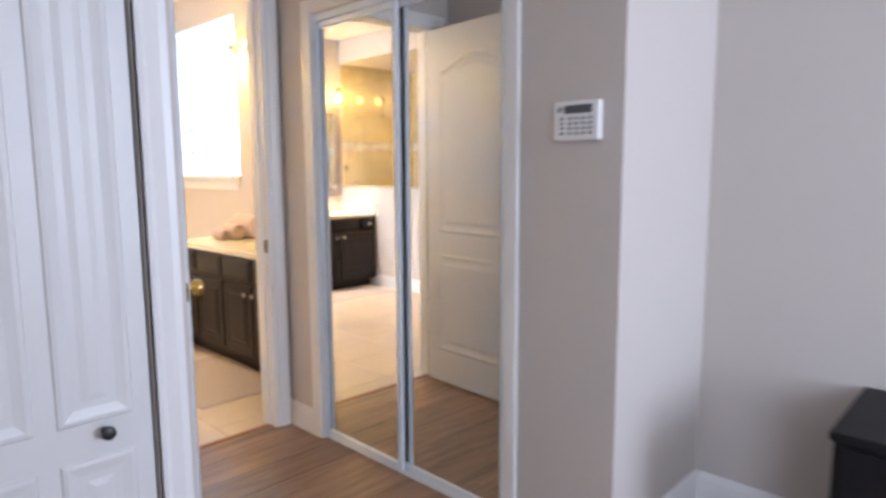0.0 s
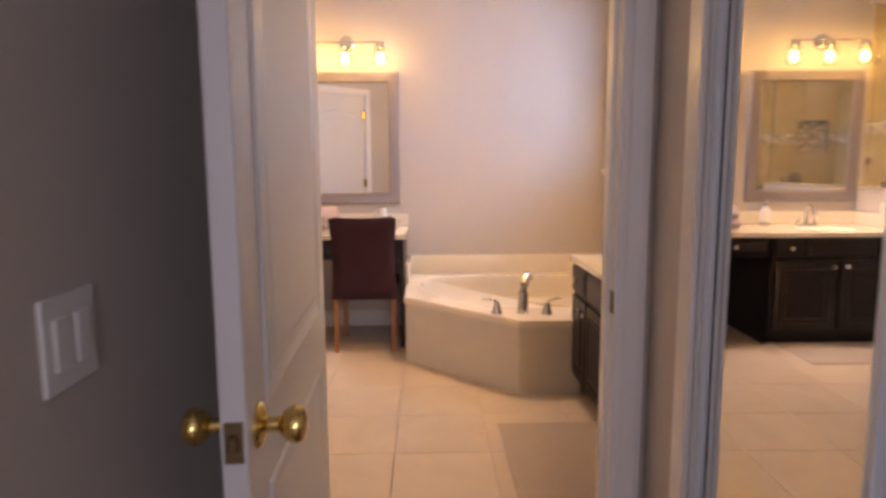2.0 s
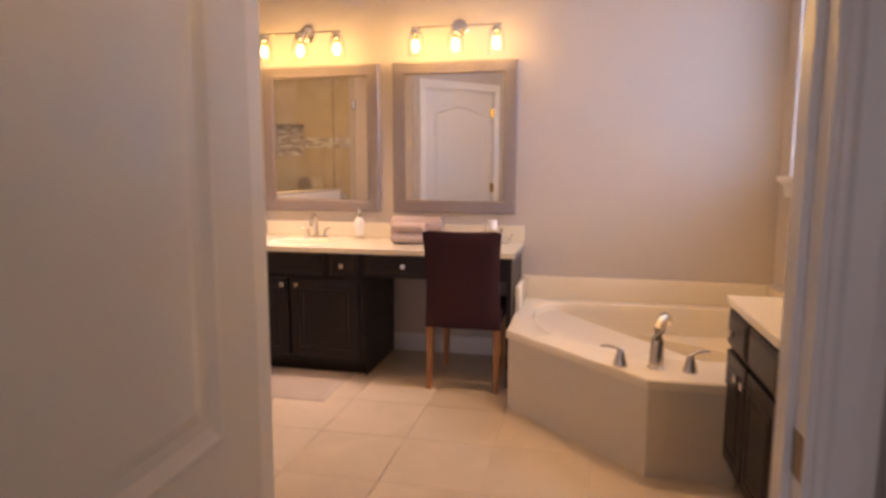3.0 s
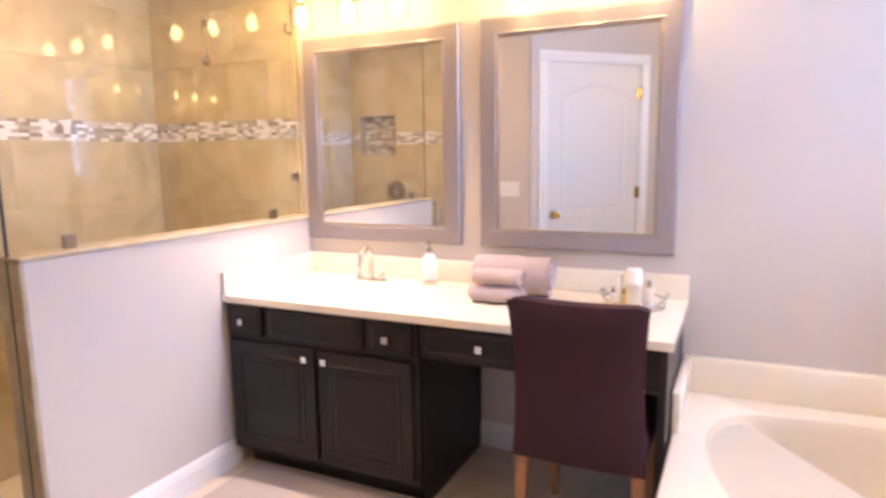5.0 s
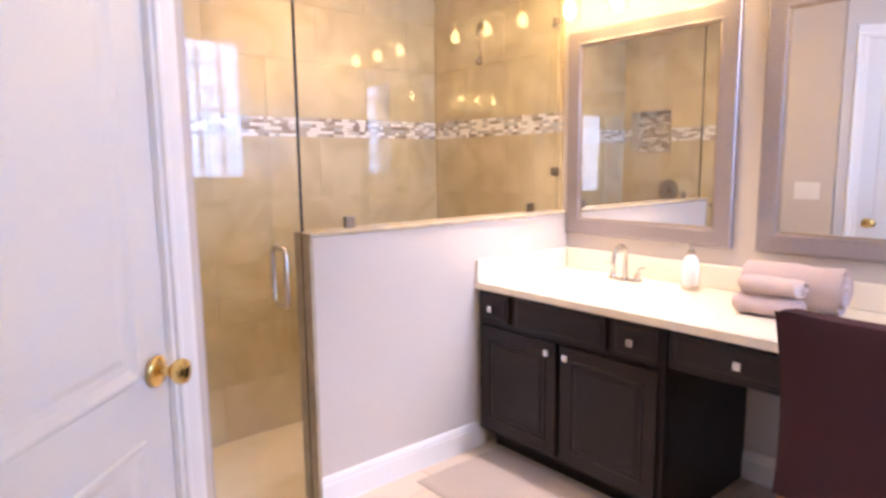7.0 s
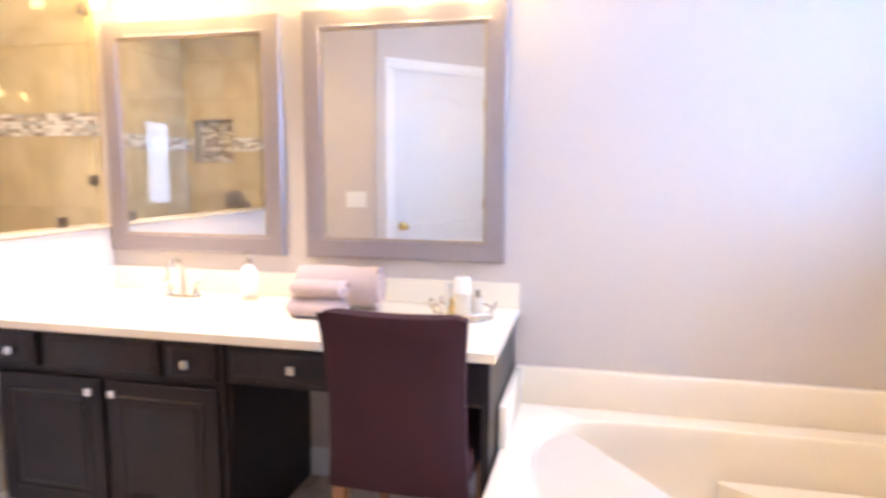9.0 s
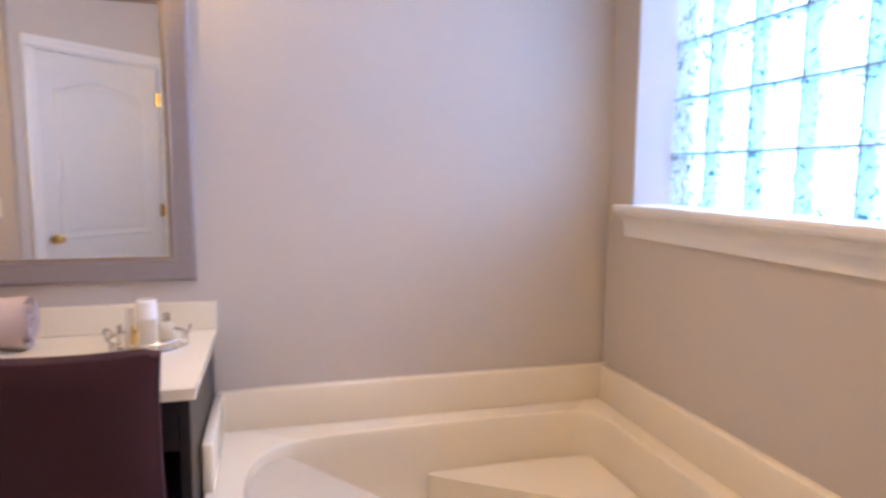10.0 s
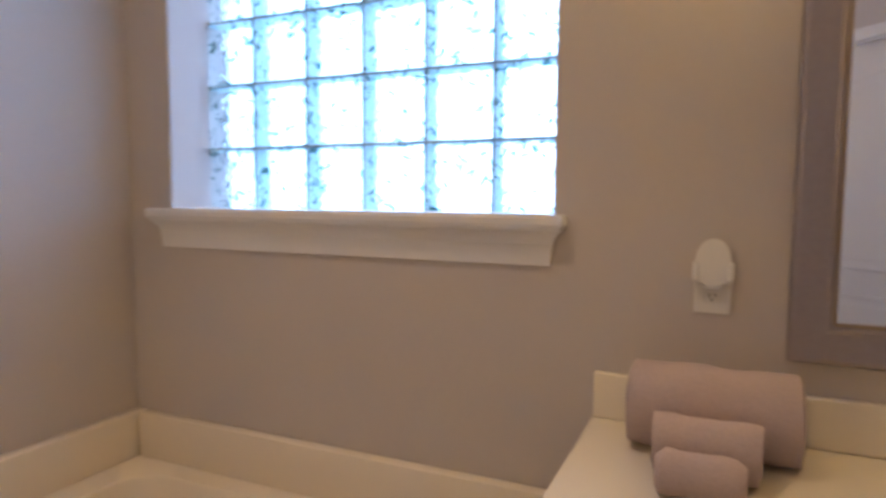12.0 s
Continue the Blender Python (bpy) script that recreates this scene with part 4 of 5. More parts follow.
part("splash", boxed(EAST - 0.042, EAST - 0.002, 4.33, BACK - 0.0505, TZ - 0.002, 0.568, bevel=0.008, seg=2), TUB, tub, "", True)
part("splash", boxed(1.300, 1.332, 5.34, BACK - 0.0505, TZ - 0.002, 0.568, bevel=0.008, seg=2), TUB, tub, "", True)
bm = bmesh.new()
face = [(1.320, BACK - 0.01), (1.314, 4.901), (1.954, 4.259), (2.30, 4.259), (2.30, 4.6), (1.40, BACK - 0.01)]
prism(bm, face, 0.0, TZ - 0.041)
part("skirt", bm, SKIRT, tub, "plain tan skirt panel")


def tub_filler():
    ob = thing("tub_faucet", "brushed nickel arched tub filler with two lever handles", "faucet", pose(2.000, 4.415, TZ, 0, 0, 12))
    part("flange", lathe(bmesh.new(), [(0.038, 0), (0.038, 0.006), (0.031, 0.012)], None, 20), NICKEL, ob, "", True)
    pts = [(0.62 * d, 0.78 * d, h) for d, h in ((0, 0.0), (0, 0.06), (0.006, 0.12), (0.018, 0.165), (0.042, 0.197), (0.074, 0.208), (0.104, 0.198), (0.126, 0.176))]
    part("spout", tube(bmesh.new(), pts, [0.032, 0.030, 0.028, 0.027, 0.025, 0.023, 0.021, 0.018], 16), NICKEL, ob, "", True)
    for x, y, s in ((-0.145, 0.03, -1), (0.125, -0.055, 1)):
        h = part("handle", lathe(bmesh.new(), [(0.031, 0), (0.030, 0.010), (0.022, 0.034), (0.017, 0.058), (0.014, 0.066), (0.004, 0.070)], Matrix.Translation((x, y, 0)), 18), NICKEL, ob, "", True)
        part("lever", tube(bmesh.new(), [(x - 0.01 * s, y, 0.060), (x + 0.02 * s, y + 0.004, 0.078), (x + 0.055 * s, y + 0.008, 0.086), (x + 0.085 * s, y + 0.010, 0.083)], [0.010, 0.008, 0.007, 0.004], 10), NICKEL, h, "", True)


tub_filler()

# ---- right vanity along the window wall
RZ, RF, RY = 0.767, 2.268, 4.320
RIGHT = Matrix.Translation((0, 0, 0)) @ Matrix.Rotation(radians(-90), 4, "Z")   # local x = -world y, local y = world x
van2 = thing("vanity_cabinet", "long espresso wood vanity cabinet with drawers over doors beside the tub", "cabinet", RIGHT)
bm = boxed(-RY + 0.015, -ENTRY1 - 0.002, RF, EAST - 0.003, 0.10, RZ - 0.16)
part("face_rail", boxed(-RY + 0.015, -ENTRY1 - 0.002, RF, RF + 0.02, RZ - 0.16, RZ - 0.032), ESPRESSO, van2)
part("side_rail", boxed(-RY + 0.015, -RY + 0.035, RF + 0.02, EAST - 0.003, RZ - 0.16, RZ - 0.032), ESPRESSO, van2)
part("body", bm, ESPRESSO, van2)
part("toe_kick", boxed(-RY + 0.02, -ENTRY1 - 0.002, RF + 0.07, EAST - 0.003, 0.0, 0.0985), ESPRESSO, van2)
edges = [4.298, 3.995, 3.625, 3.255, 2.90, 2.66]
for i, (a, b) in enumerate(zip(edges, edges[1:])):
    w = cabinet_front(van2, -a + 0.010, -b - 0.010, 0.585, 0.722, "drawer", RF, drawer=True)
    d = cabinet_front(van2, -a + 0.010, -b - 0.010, 0.125, 0.560, "door", RF)
    if i == 0:
        square_knob(w, -(a + b) / 2, RF - 0.018, 0.655)
    square_knob(d, (-b - 0.045) if i % 2 == 0 else (-a + 0.045), RF - 0.018, 0.515)
counter("vanity_worktop", "cream cultured-marble vanity top with bowl beside the tub", -RY, -ENTRY1 - 0.002, 2.244, EAST - 0.002, RZ, (-3.50, 2.53, 0.205, 0.15), RIGHT, back=0.105)
basin_faucet(RIGHT @ pose(-3.50, 2.74, RZ))


# ---- upholstered chair
def dining_chair(m):
    ob = thing("dining_chair", "dark plum upholstered chair with honey wood legs under the desk", "chair", m)
    W, T0, T1 = 0.215, 0.365, 0.925
    bm = bmesh.new()
    nx, nz = 12, 14
    rows = []
    for side in (0, 1):
        grid = []
        for j in range(nz + 1):
            v = j / nz
            z = T0 + (T1 - T0) * v
            lean = -0.012 - 0.055 * v * v
            half = W * (1.0 - 0.055 * math.sin(math.pi * v) + 0.012 * v ** 5)
            row = []
            for i in range(nx + 1):
                u = -1 + 2 * i / nx
                edge = max(0.0, 1 - ((abs(u)) ** 8 + abs(2 * v - 1) ** 12))
                puff = 0.016 * edge ** 0.5 + 0.006 * math.cos(u * 1.5)
                y = lean + (-0.026 - puff if side == 0 else 0.030 + puff)
                x = half * u
                s = max(0.0, (v - 0.75) / 0.25) ** 2
                zz = z - s * (0.010 * (1 - u * u) + 0.011 * max(0.0, (abs(u) - 0.88) / 0.12) ** 2)
                row.append(bm.verts.new((x, y, zz)))
            grid.append(row)
        rows.append(grid)
    for g in rows:
        for j in range(nz):
            for i in range(nx):
                bm.faces.new((g[j][i], g[j][i + 1], g[j + 1][i + 1], g[j + 1][i]))
    a, b = rows
    for j in range(nz):
        for i in (0, nx):
            bm.faces.new((a[j][i], a[j + 1][i], b[j + 1][i], b[j][i]))
    for i in range(nx):
        for j in (0, nz):
            bm.faces.new((a[j][i], a[j][i + 1], b[j][i + 1], b[j][i]))
    back = part("backrest", bm, FABRIC, ob, "padded back, slightly reclined", True)
    for s in (-1, 1):
        pts = []
        for j in range(15):
            v = j / 14
            pts.append((s * (W * (1.0 - 0.055 * math.sin(math.pi * v) + 0.012 * v ** 5) + 0.001), -0.034 - 0.055 * v * v, T0 + (T1 - T0) * v - 0.008 * (v > 0.98)))
        part("piping", tube(bmesh.new(), pts, 0.0045, 6), PIPING, back, "", True)
    part("piping", tube(bmesh.new(), [(W * u * 1.008, -0.091, T1 - 0.004 - 0.010 * (1 - u * u) - 0.011 * max(0.0, (abs(u) - 0.88) / 0.12) ** 2) for u in [-1 + i / 10 for i in range(21)]], 0.0045, 6), PIPING, back, "", True)
    seat = boxed(-W, W, 0.02, 0.43, 0.375, 0.478, bevel=0.028, seg=4)
    part("seat", seat, FABRIC, ob, "padded seat", True)
    for x, y, dy in ((-W + 0.022, 0.0, -0.03), (W - 0.022, 0.0, -0.03), (-W + 0.03, 0.40, 0.0), (W - 0.03, 0.40, 0.0)):
        bm = bmesh.new()
        r = [bm.verts.new((x + p * 0.021, y + q * 0.021, 0.385)) for p, q in ((-1, -1), (1, -1), (1, 1), (-1, 1))]
        f = [bm.verts.new((x + p * 0.014, y + dy + q * 0.014, 0.0)) for p, q in ((-1, -1), (1, -1), (1, 1), (-1, 1))]
        for k in range(4):
            bm.faces.new((r[k], r[(k + 1) % 4], f[(k + 1) % 4], f[k]))
        bm.faces.new(r)
        bm.faces.new(f[::-1])
        bmesh.ops.bevel(bm, geom=[e for e in bm.edges if abs(e.verts[0].co.z - e.verts[1].co.z) > 0.1], offset=0.003, segments=1, affect="EDGES")
        part("leg", bm, OAK, ob, "honey wood tapered leg")
    return ob


dining_chair(pose(1.033, 5.125, 0))


# ---- towels
def towel_roll(m, length, ry, rz, turns, label, seed):
    """A rolled towel: a wound band, lying along local x, flattened to ry by rz."""
    ob = thing("rolled_towel", label, "towel", m, "rolled towels")
    bm = bmesh.new()
    N = int(turns * 22)
    th = 0.80 / turns
    rnd = random.Random(seed)
    ph = [rnd.uniform(0, 6.28) for _ in range(4)]
    prof = []
    for side in (0, 1):
        run = range(N + 1) if side == 0 else range(N, -1, -1)
        for k in run:
            a = -0.9 - 2 * math.pi * turns * (1 - k / N)
            r = 0.20 + 0.80 * k / N - (th * 0.86 if side else 0)
            r = max(r, 0.02)
            prof.append((ry * r * math.cos(a), rz * r * math.sin(a) + rz))
    xs = 9
    rings = []
    for i in range(xs + 1):
        u = i / xs
        x = -length / 2 + length * u
        ring = []
        for q, (y, z) in enumerate(prof):
            wob = 1 + 0.030 * math.sin(9 * u + ph[0] + 0.06 * q) + 0.024 * math.sin(17 * u + ph[1] - 0.11 * q)
            flare = 0.012 * math.sin(0.07 * q + ph[2]) * (abs(2 * u - 1) ** 6) * (1 if u > 0.5 else -1)
            ring.append(bm.verts.new((x + flare, y * wob, max(0.0008, rz + (z - rz) * wob))))
        rings.append(ring)
    M = len(prof)
    for p, q in zip(rings, rings[1:]):
        for k in range(M):
            bm.faces.new((p[k], p[(k + 1) % M], q[(k + 1) % M], q[k]))
    for ring in (rings[0], rings[-1]):
        for k in range(N):
            o = 2 * N + 1 - k
            bm.faces.new((ring[k], ring[k + 1], ring[o - 1], ring[o]))
    part("cloth", bm, TOWEL, ob, "", True)
    return ob


towel_roll(pose(0.625, 5.66, CT, 0, 0, 2), 0.315, 0.085, 0.088, 3.2, "large rolled taupe terry towel on the vanity top", 1)
towel_roll(pose(0.612, 5.480, CT, 0, 0, 4), 0.200, 0.058, 0.039, 2.6, "small rolled taupe hand towel on the vanity top", 2)
towel_roll(pose(0.618, 5.488, CT + 0.0765, 0, 0, 1), 0.192, 0.056, 0.033, 2.6, "small rolled taupe hand towel lying on another", 3)
towel_roll(pose(2.700, 4.070, RZ, 0, 0, -90), 0.286, 0.085, 0.094, 3.2, "large rolled taupe terry towel against the splash", 4)
towel_roll(pose(2.575, 4.076, RZ, 0, 0, -90), 0.158, 0.054, 0.060, 2.8, "medium rolled taupe hand towel before the large one", 5)
towel_roll(pose(2.483, 4.082, RZ, 0, 0, -90), 0.116, 0.041, 0.044, 2.6, "small rolled taupe washcloth in front", 6)

# ---- soap bottle, perfume tray
soap = thing("soap_dispenser", "white ceramic soap dispenser with silver pump on the vanity top", "soap dispenser", pose(0.205, 5.70, CT))
part("foot", lathe(bmesh.new(), [(0.036, 0), (0.036, 0.020), (0.033, 0.022)], None, 24), NICKEL, soap, "silver foot ring", True)
part("bottle", lathe(bmesh.new(), [(0.033, 0.022), (0.036, 0.04), (0.037, 0.085), (0.034, 0.115), (0.025, 0.135), (0.016, 0.146), (0.015, 0.150)], None, 24), CERAMIC, soap, "white ceramic bottle", True)
bm = lathe(bmesh.new(), [(0.017, 0.150), (0.017, 0.166), (0.008, 0.170), (0.006, 0.192), (0.010, 0.194), (0.010, 0.203), (0.003, 0.206)], None, 18)
tube(bm, [(0, 0, 0.198), (0, -0.02, 0.199), (0, -0.036, 0.193)], [0.006, 0.005, 0.004], 8)
part("pump", bm, NICKEL, soap, "silver pump", True)

tray = thing("perfume_tray", "round mirrored silver tray holding perfume bottles", "tray", pose(1.13, 5.60, CT))
part("plate", lathe(bmesh.new(), [(0.11, 0), (0.115, 0.004), (0.115, 0.008), (0.108, 0.010)], None, 32), MIRROR, tray, "mirrored plate", True)
part("rim", tube(bmesh.new(), [(0.113 * math.cos(a), 0.113 * math.sin(a), 0.034) for a in [2 * math.pi * i / 32 for i in range(33)]], 0.004, 8), NICKEL, tray, "silver wire rim", True)
for i in range(10):
    a = 2 * math.pi * i / 10
    part("post", rod(bmesh.new(), (0.112 * math.cos(a), 0.112 * math.sin(a), 0.006), (0.113 * math.cos(a), 0.113 * math.sin(a), 0.034), 0.003, seg=6), NICKEL, tray)
part("handle", tube(bmesh.new(), arc((0.112, 0, 0.036), 0.030, 0, math.pi, 10, (0, 1, 0), (0.35, 0, 0.94)), 0.004, 8), NICKEL, tray, "silver loop handle", True)
part("handle", tube(bmesh.new(), arc((-0.112, 0, 0.036), 0.030, 0, math.pi, 10, (0, 1, 0), (-0.35, 0, 0.94)), 0.004, 8), NICKEL, tray, "silver loop handle", True)


def bottle(x, y, w, d, h, cap_h, cap_r, mat, cap_mat, label, round_body=False):
    ob = thing("perfume_bottle", label, "bottle", pose(1.13 + x, 5.60 + y, CT + 0.0105), "perfume bottles")
    bm = lathe(bmesh.new(), [(w / 2, 0), (w / 2, h * 0.92), (w * 0.3, h)], None, 20) if round_body else boxed(-w / 2, w / 2, -d / 2, d / 2, 0, h, bevel=0.005, seg=2)
    part("flask", bm, mat, ob, "", True)
    part("cap", lathe(bmesh.new(), [(cap_r, h + 0.0005), (cap_r, h + cap_h * 0.92), (cap_r * 0.85, h + cap_h)], None, 18), cap_mat, ob, "", True)


PALE = material("pale_liquid_glass", (0.72, 0.66, 0.55), 0.08, coat=0.6)
bottle(0.0, -0.015, 0.058, 0.030, 0.085, 0.060, 0.030, PALE, CERAMIC, "square perfume bottle with tall white cap")
bottle(-0.055, 0.015, 0.026, 0.026, 0.105, 0.012, 0.012, CERAMIC, CERAMIC, "slim white perfume bottle", True)
bottle(-0.030, -0.055, 0.024, 0.018, 0.050, 0.022, 0.008, GOLDCAP, BRASS, "small amber perfume bottle with brass cap")
bottle(0.045, 0.045, 0.044, 0.028, 0.060, 0.026, 0.012, PALE, NICKEL, "low clear perfume bottle with silver cap")
bottle(-0.075, -0.030, 0.022, 0.018, 0.045, 0.026, 0.006, PALE, NICKEL, "tiny clear perfume bottle with silver cap")


# ---- bath mats
def bath_mat(label, x0, x1, y0, y1, seed):
    ob = thing("bath_mat", label, "bath mat", None, "bath mats")
    bm = bmesh.new()
    rnd = random.Random(seed)
    nx, ny = 30, 40
    g = []
    for j in range(ny + 1):
        row = []
        for i in range(nx + 1):
            x, y = x0 + (x1 - x0) * i / nx, y0 + (y1 - y0) * j / ny
            e = min(i, nx - i, j, ny - j)
            z = 0.004 if e == 0 else 0.013 + 0.002 * noise.noise(Vector((x * 14, y * 14, seed)))
            row.append(bm.verts.new((x + 0.004 * noise.noise(Vector((y * 5, 3, seed))), y + 0.004 * noise.noise(Vector((x * 5, 9, seed))), z)))
        g.append(row)
    for j in range(ny):
        for i in range(nx):
            bm.faces.new((g[j][i], g[j][i + 1], g[j + 1][i + 1], g[j + 1][i]))
    low = [g[0][i] for i in range(nx + 1)] + [g[j][nx] for j in range(1, ny + 1)] + [g[ny][i] for i in range(nx - 1, -1, -1)] + [g[j][0] for j in range(ny - 1, 0, -1)]
    fl = [bm.verts.new((v.co.x, v.co.y, 0.0005)) for v in low]
    for k in range(len(low)):
        bm.faces.new((low[k], low[(k + 1) % len(low)], fl[(k + 1) % len(low)], fl[k]))
    part("mat", bm, RUG, ob, "", True)


bath_mat("beige bath mat before the long vanity", 1.795, 2.31, 3.00, 3.86, 1)
bath_mat("beige bath mat before the basin vanity", -0.46, 0.33, 4.75, 5.24, 2)


# ---- wall plates
def outlet(m, label, night=False):
    """Duplex outlet plate; local x across, z up, out to -y."""
    ob = thing("wall_outlet", label, "outlet", m)
    part("plate", boxed(-0.036, 0.036, -0.006, 0, -0.058, 0.058, bevel=0.003, seg=2), PLASTIC, ob)
    for z in (-0.020, 0.020):
        part("socket", boxed(-0.017, 0.017, -0.0085, -0.006, z - 0.014, z + 0.014, bevel=0.002), PLASTIC, ob)
        for x in (-0.006, 0.006):
            part("slot", boxed(x - 0.0012, x + 0.0012, -0.0092, -0.0085, z - 0.001, z + 0.007), BLACK, ob)
        part("slot", boxed(-0.002, 0.002, -0.0092, -0.0085, z - 0.009, z - 0.005), BLACK, ob)
    return ob


outlet(pose(EAST, 4.080, 1.080, 0, 0, -90), "white duplex wall outlet below a night light")
outlet(Matrix.Translation((HALF1, 5.465, 0.935)) @ Matrix.Rotation(radians(90), 4, "Z") @ Matrix.Rotation(radians(90), 4, "Y"), "white sideways wall outlet on the half wall")

night = thing("night_light", "white plug-in night light in the wall outlet", "night light", pose(EAST - 0.009, 4.080, 1.140, 0, 0, -90))
bm = bmesh.new()
outline = []
for k in range(32):
    u, v = math.cos(2 * math.pi * k / 32), math.sin(2 * math.pi * k / 32)
    outline.append((0.034 * u * (1 if v > 0 else 1 - 0.30 * v * v), 0.034 * v * (1.25 if v > 0 else 1.95)))
prism(bm, outline, 0, 0.022, Matrix.Rotation(radians(90), 4, "X"))
bmesh.ops.bevel(bm, geom=[e for e in bm.edges if all(v.co.y < -0.02 for v in e.verts)], offset=0.006, segments=2, affect="EDGES")
part("shade", bm, PLASTIC, night, "rounded white shade", True)
for x in (-0.034, 0.034):
    part("bracket", boxed(x - 0.006, x + 0.006, -0.026, 0.0, -0.046, -0.006, bevel=0.004, seg=2), PLASTIC, night)
part("body", boxed(-0.036, 0.036, -0.016, 0.0, -0.056, -0.012, bevel=0.008, seg=3), PLASTIC, night)


def switch_plate(m, gangs, label):
    ob = thing("light_switch", label, "light switch", m)
    w = 0.022 + 0.046 * gangs
    part("plate", boxed(-w / 2, w / 2, -0.006, 0, -0.058, 0.058, bevel=0.003, seg=2), PLASTIC, ob)
    for i in range(gangs):
        x = (i - (gangs - 1) / 2) * 0.046
        part("rocker", boxed(x - 0.016, x + 0.016, -0.010, -0.006, -0.033, 0.033, bevel=0.002), PLASTIC, ob)


switch_plate(pose(HALL_L, 1.70, 1.046, 0, 0, 90), 2, "white double light switch on the hall wall")
switch_plate(pose(-0.15, SH_S, 1.115, 0, 0, 180), 3, "white triple light switch beside the shower")

# ---- alarm keypad
pad = thing("alarm_keypad", "white alarm keypad with grey display on the hall wall", "keypad", pose(HALL_R, 0.888, 1.399, 0, 0, -90))
part("body", boxed(-0.075, 0.078, -0.026, 0, -0.058, 0.056, bevel=0.005, seg=2), PLASTIC, pad)
part("display", boxed(-0.036, 0.056, -0.0275, -0.026, 0.020, 0.044), SCREEN, pad, "grey display")
part("badge", boxed(-0.062, -0.042, -0.0270, -0.026, 0.026, 0.040), BUTTON, pad)
for r in range(4):
    for c in range(5):
        w = 0.0045 if c == 0 else 0.0075
        x = -0.045 + (0.0 if c == 0 else 0.006) + c * 0.0225
        part("button", boxed(x - w, x + w, -0.0285, -0.026, 0.002 - r * 0.0145, 0.010 - r * 0.0145, bevel=0.001), BUTTON if c != 0 else SCREEN, pad)

# ---- black nightstand in the bedroom
stand = thing("nightstand", "black wooden nightstand against the bedroom wall", "nightstand", pose(BED_E - 0.46, -0.32, 0))
part("top", boxed(-0.01, 0.45, -0.01, 0.55, 0.552, 0.577, bevel=0.004, seg=2), DARKWOOD, stand)
part("body", boxed(0.0, 0.44, 0.0, 0.54, 0.05, 0.552, bevel=0.003), DARKWOOD, stand)
for z0, z1 in ((0.07, 0.29), (0.305, 0.54)):
    d = part("drawer", boxed(-0.016, 0.0, 0.02, 0.52, z0, z1, bevel=0.003), DARKWOOD, stand)
    part("knob", lathe(bmesh.new(), [(0.006, 0), (0.006, 0.012), (0.014, 0.020), (0.008, 0.026)], Matrix.Translation((-0.016, 0.27, (z0 + z1) / 2)) @ Matrix.Rotation(radians(-90), 4, "Y"), 14), BLACK, d, "", True)
for x in (0.02, 0.42):
    for y in (0.02, 0.52):
        part("foot", boxed(x - 0.018, x + 0.018, y - 0.018, y + 0.018, 0, 0.05), DARKWOOD, stand)

# ---- trim ring added around the shower fill lamp
can = thing("shower_fill_trim", "small round trim ring added in the shower soffit for the fill lamp", "downlight", pose(-1.10, 4.75, 2.44))
part("trim", lathe(bmesh.new(), [(0.085, 0.001), (0.085, -0.006), (0.075, -0.010), (0.068, -0.010), (0.068, -0.002)], None, 28), TRIM, can, "white trim ring", True)

# ---- smoke detector and ceiling light
lamp = thing("ceiling_light", "round brass flush ceiling light, unlit", "ceiling light", pose(0.9, 4.3, H))
part("base", lathe(bmesh.new(), [(0.10, -0.001), (0.10, -0.02), (0.07, -0.03)], None, 24), BRASS, lamp, "", True)
part("shade", lathe(bmesh.new(), [(0.07, -0.03), (0.09, -0.06), (0.085, -0.10), (0.05, -0.12), (0.004, -0.125)], None, 24), CERAMIC, lamp, "", True)

# ---------------------------------------------------------------- shower
GX = -0.605
glass = thing("shower_glass", "frameless clear glass shower panel over the half wall", "shower screen", kind="structure")
p = part("pane", boxed(GX - 0.005, GX + 0.005, HALF_END + 0.003, BACK - 0.014, HALF_T + 0.003, 2.20), GLASS, glass, "clear glass")
p.visible_shadow = False
for y in (4.55, 5.60):
    part("clip", boxed(GX - 0.012, GX + 0.012, y - 0.022, y + 0.022, HALF_T - 0.001, HALF_T + 0.046, bevel=0.002), DARKNICKEL, glass, "square metal clip")
for z in (1.28, 2.02):
    part("clip", boxed(GX - 0.012, GX + 0.012, BACK - 0.058, BACK - 0.012, z - 0.022, z + 0.022, bevel=0.002), DARKNICKEL, glass, "square metal clip")
sdoor = thing("shower_door", "frameless clear glass shower door with tubular metal pull, closed", "shower door", kind="structure")
p = part("pane", boxed(GX - 0.005, GX + 0.005, SH_S + 0.012, HALF_END - 0.004, 0.006, 2.20), GLASS, sdoor, "clear glass")
p.visible_shadow = False
part("seal", boxed(GX - 0.004, GX + 0.004, HALF_END - 0.006, HALF_END + 0.003, 0.006, 2.20), DARKGAP, sdoor, "dark edge seal")
for z in (0.30, 1.90):
    part("hinge", boxed(GX - 0.014, GX + 0.014, SH_S - 0.0, SH_S + 0.06, z - 0.045, z + 0.045, bevel=0.003), NICKEL, sdoor, "square metal hinge")
for s in (-1, 1):
    x = GX + s * 0.006
    pts = [(x, 4.247, 1.030), (x + s * 0.030, 4.247, 1.030), (x + s * 0.044, 4.247, 1.023), (x + s * 0.050, 4.247, 1.009), (x + s * 0.050, 4.247, 0.836), (x + s * 0.044, 4.247, 0.822), (x + s * 0.030, 4.247, 0.815), (x, 4.247, 0.815)]
    part("pull", tube(bmesh.new(), pts, 0.0095, 12), NICKEL, sdoor, "tubular metal pull", True)

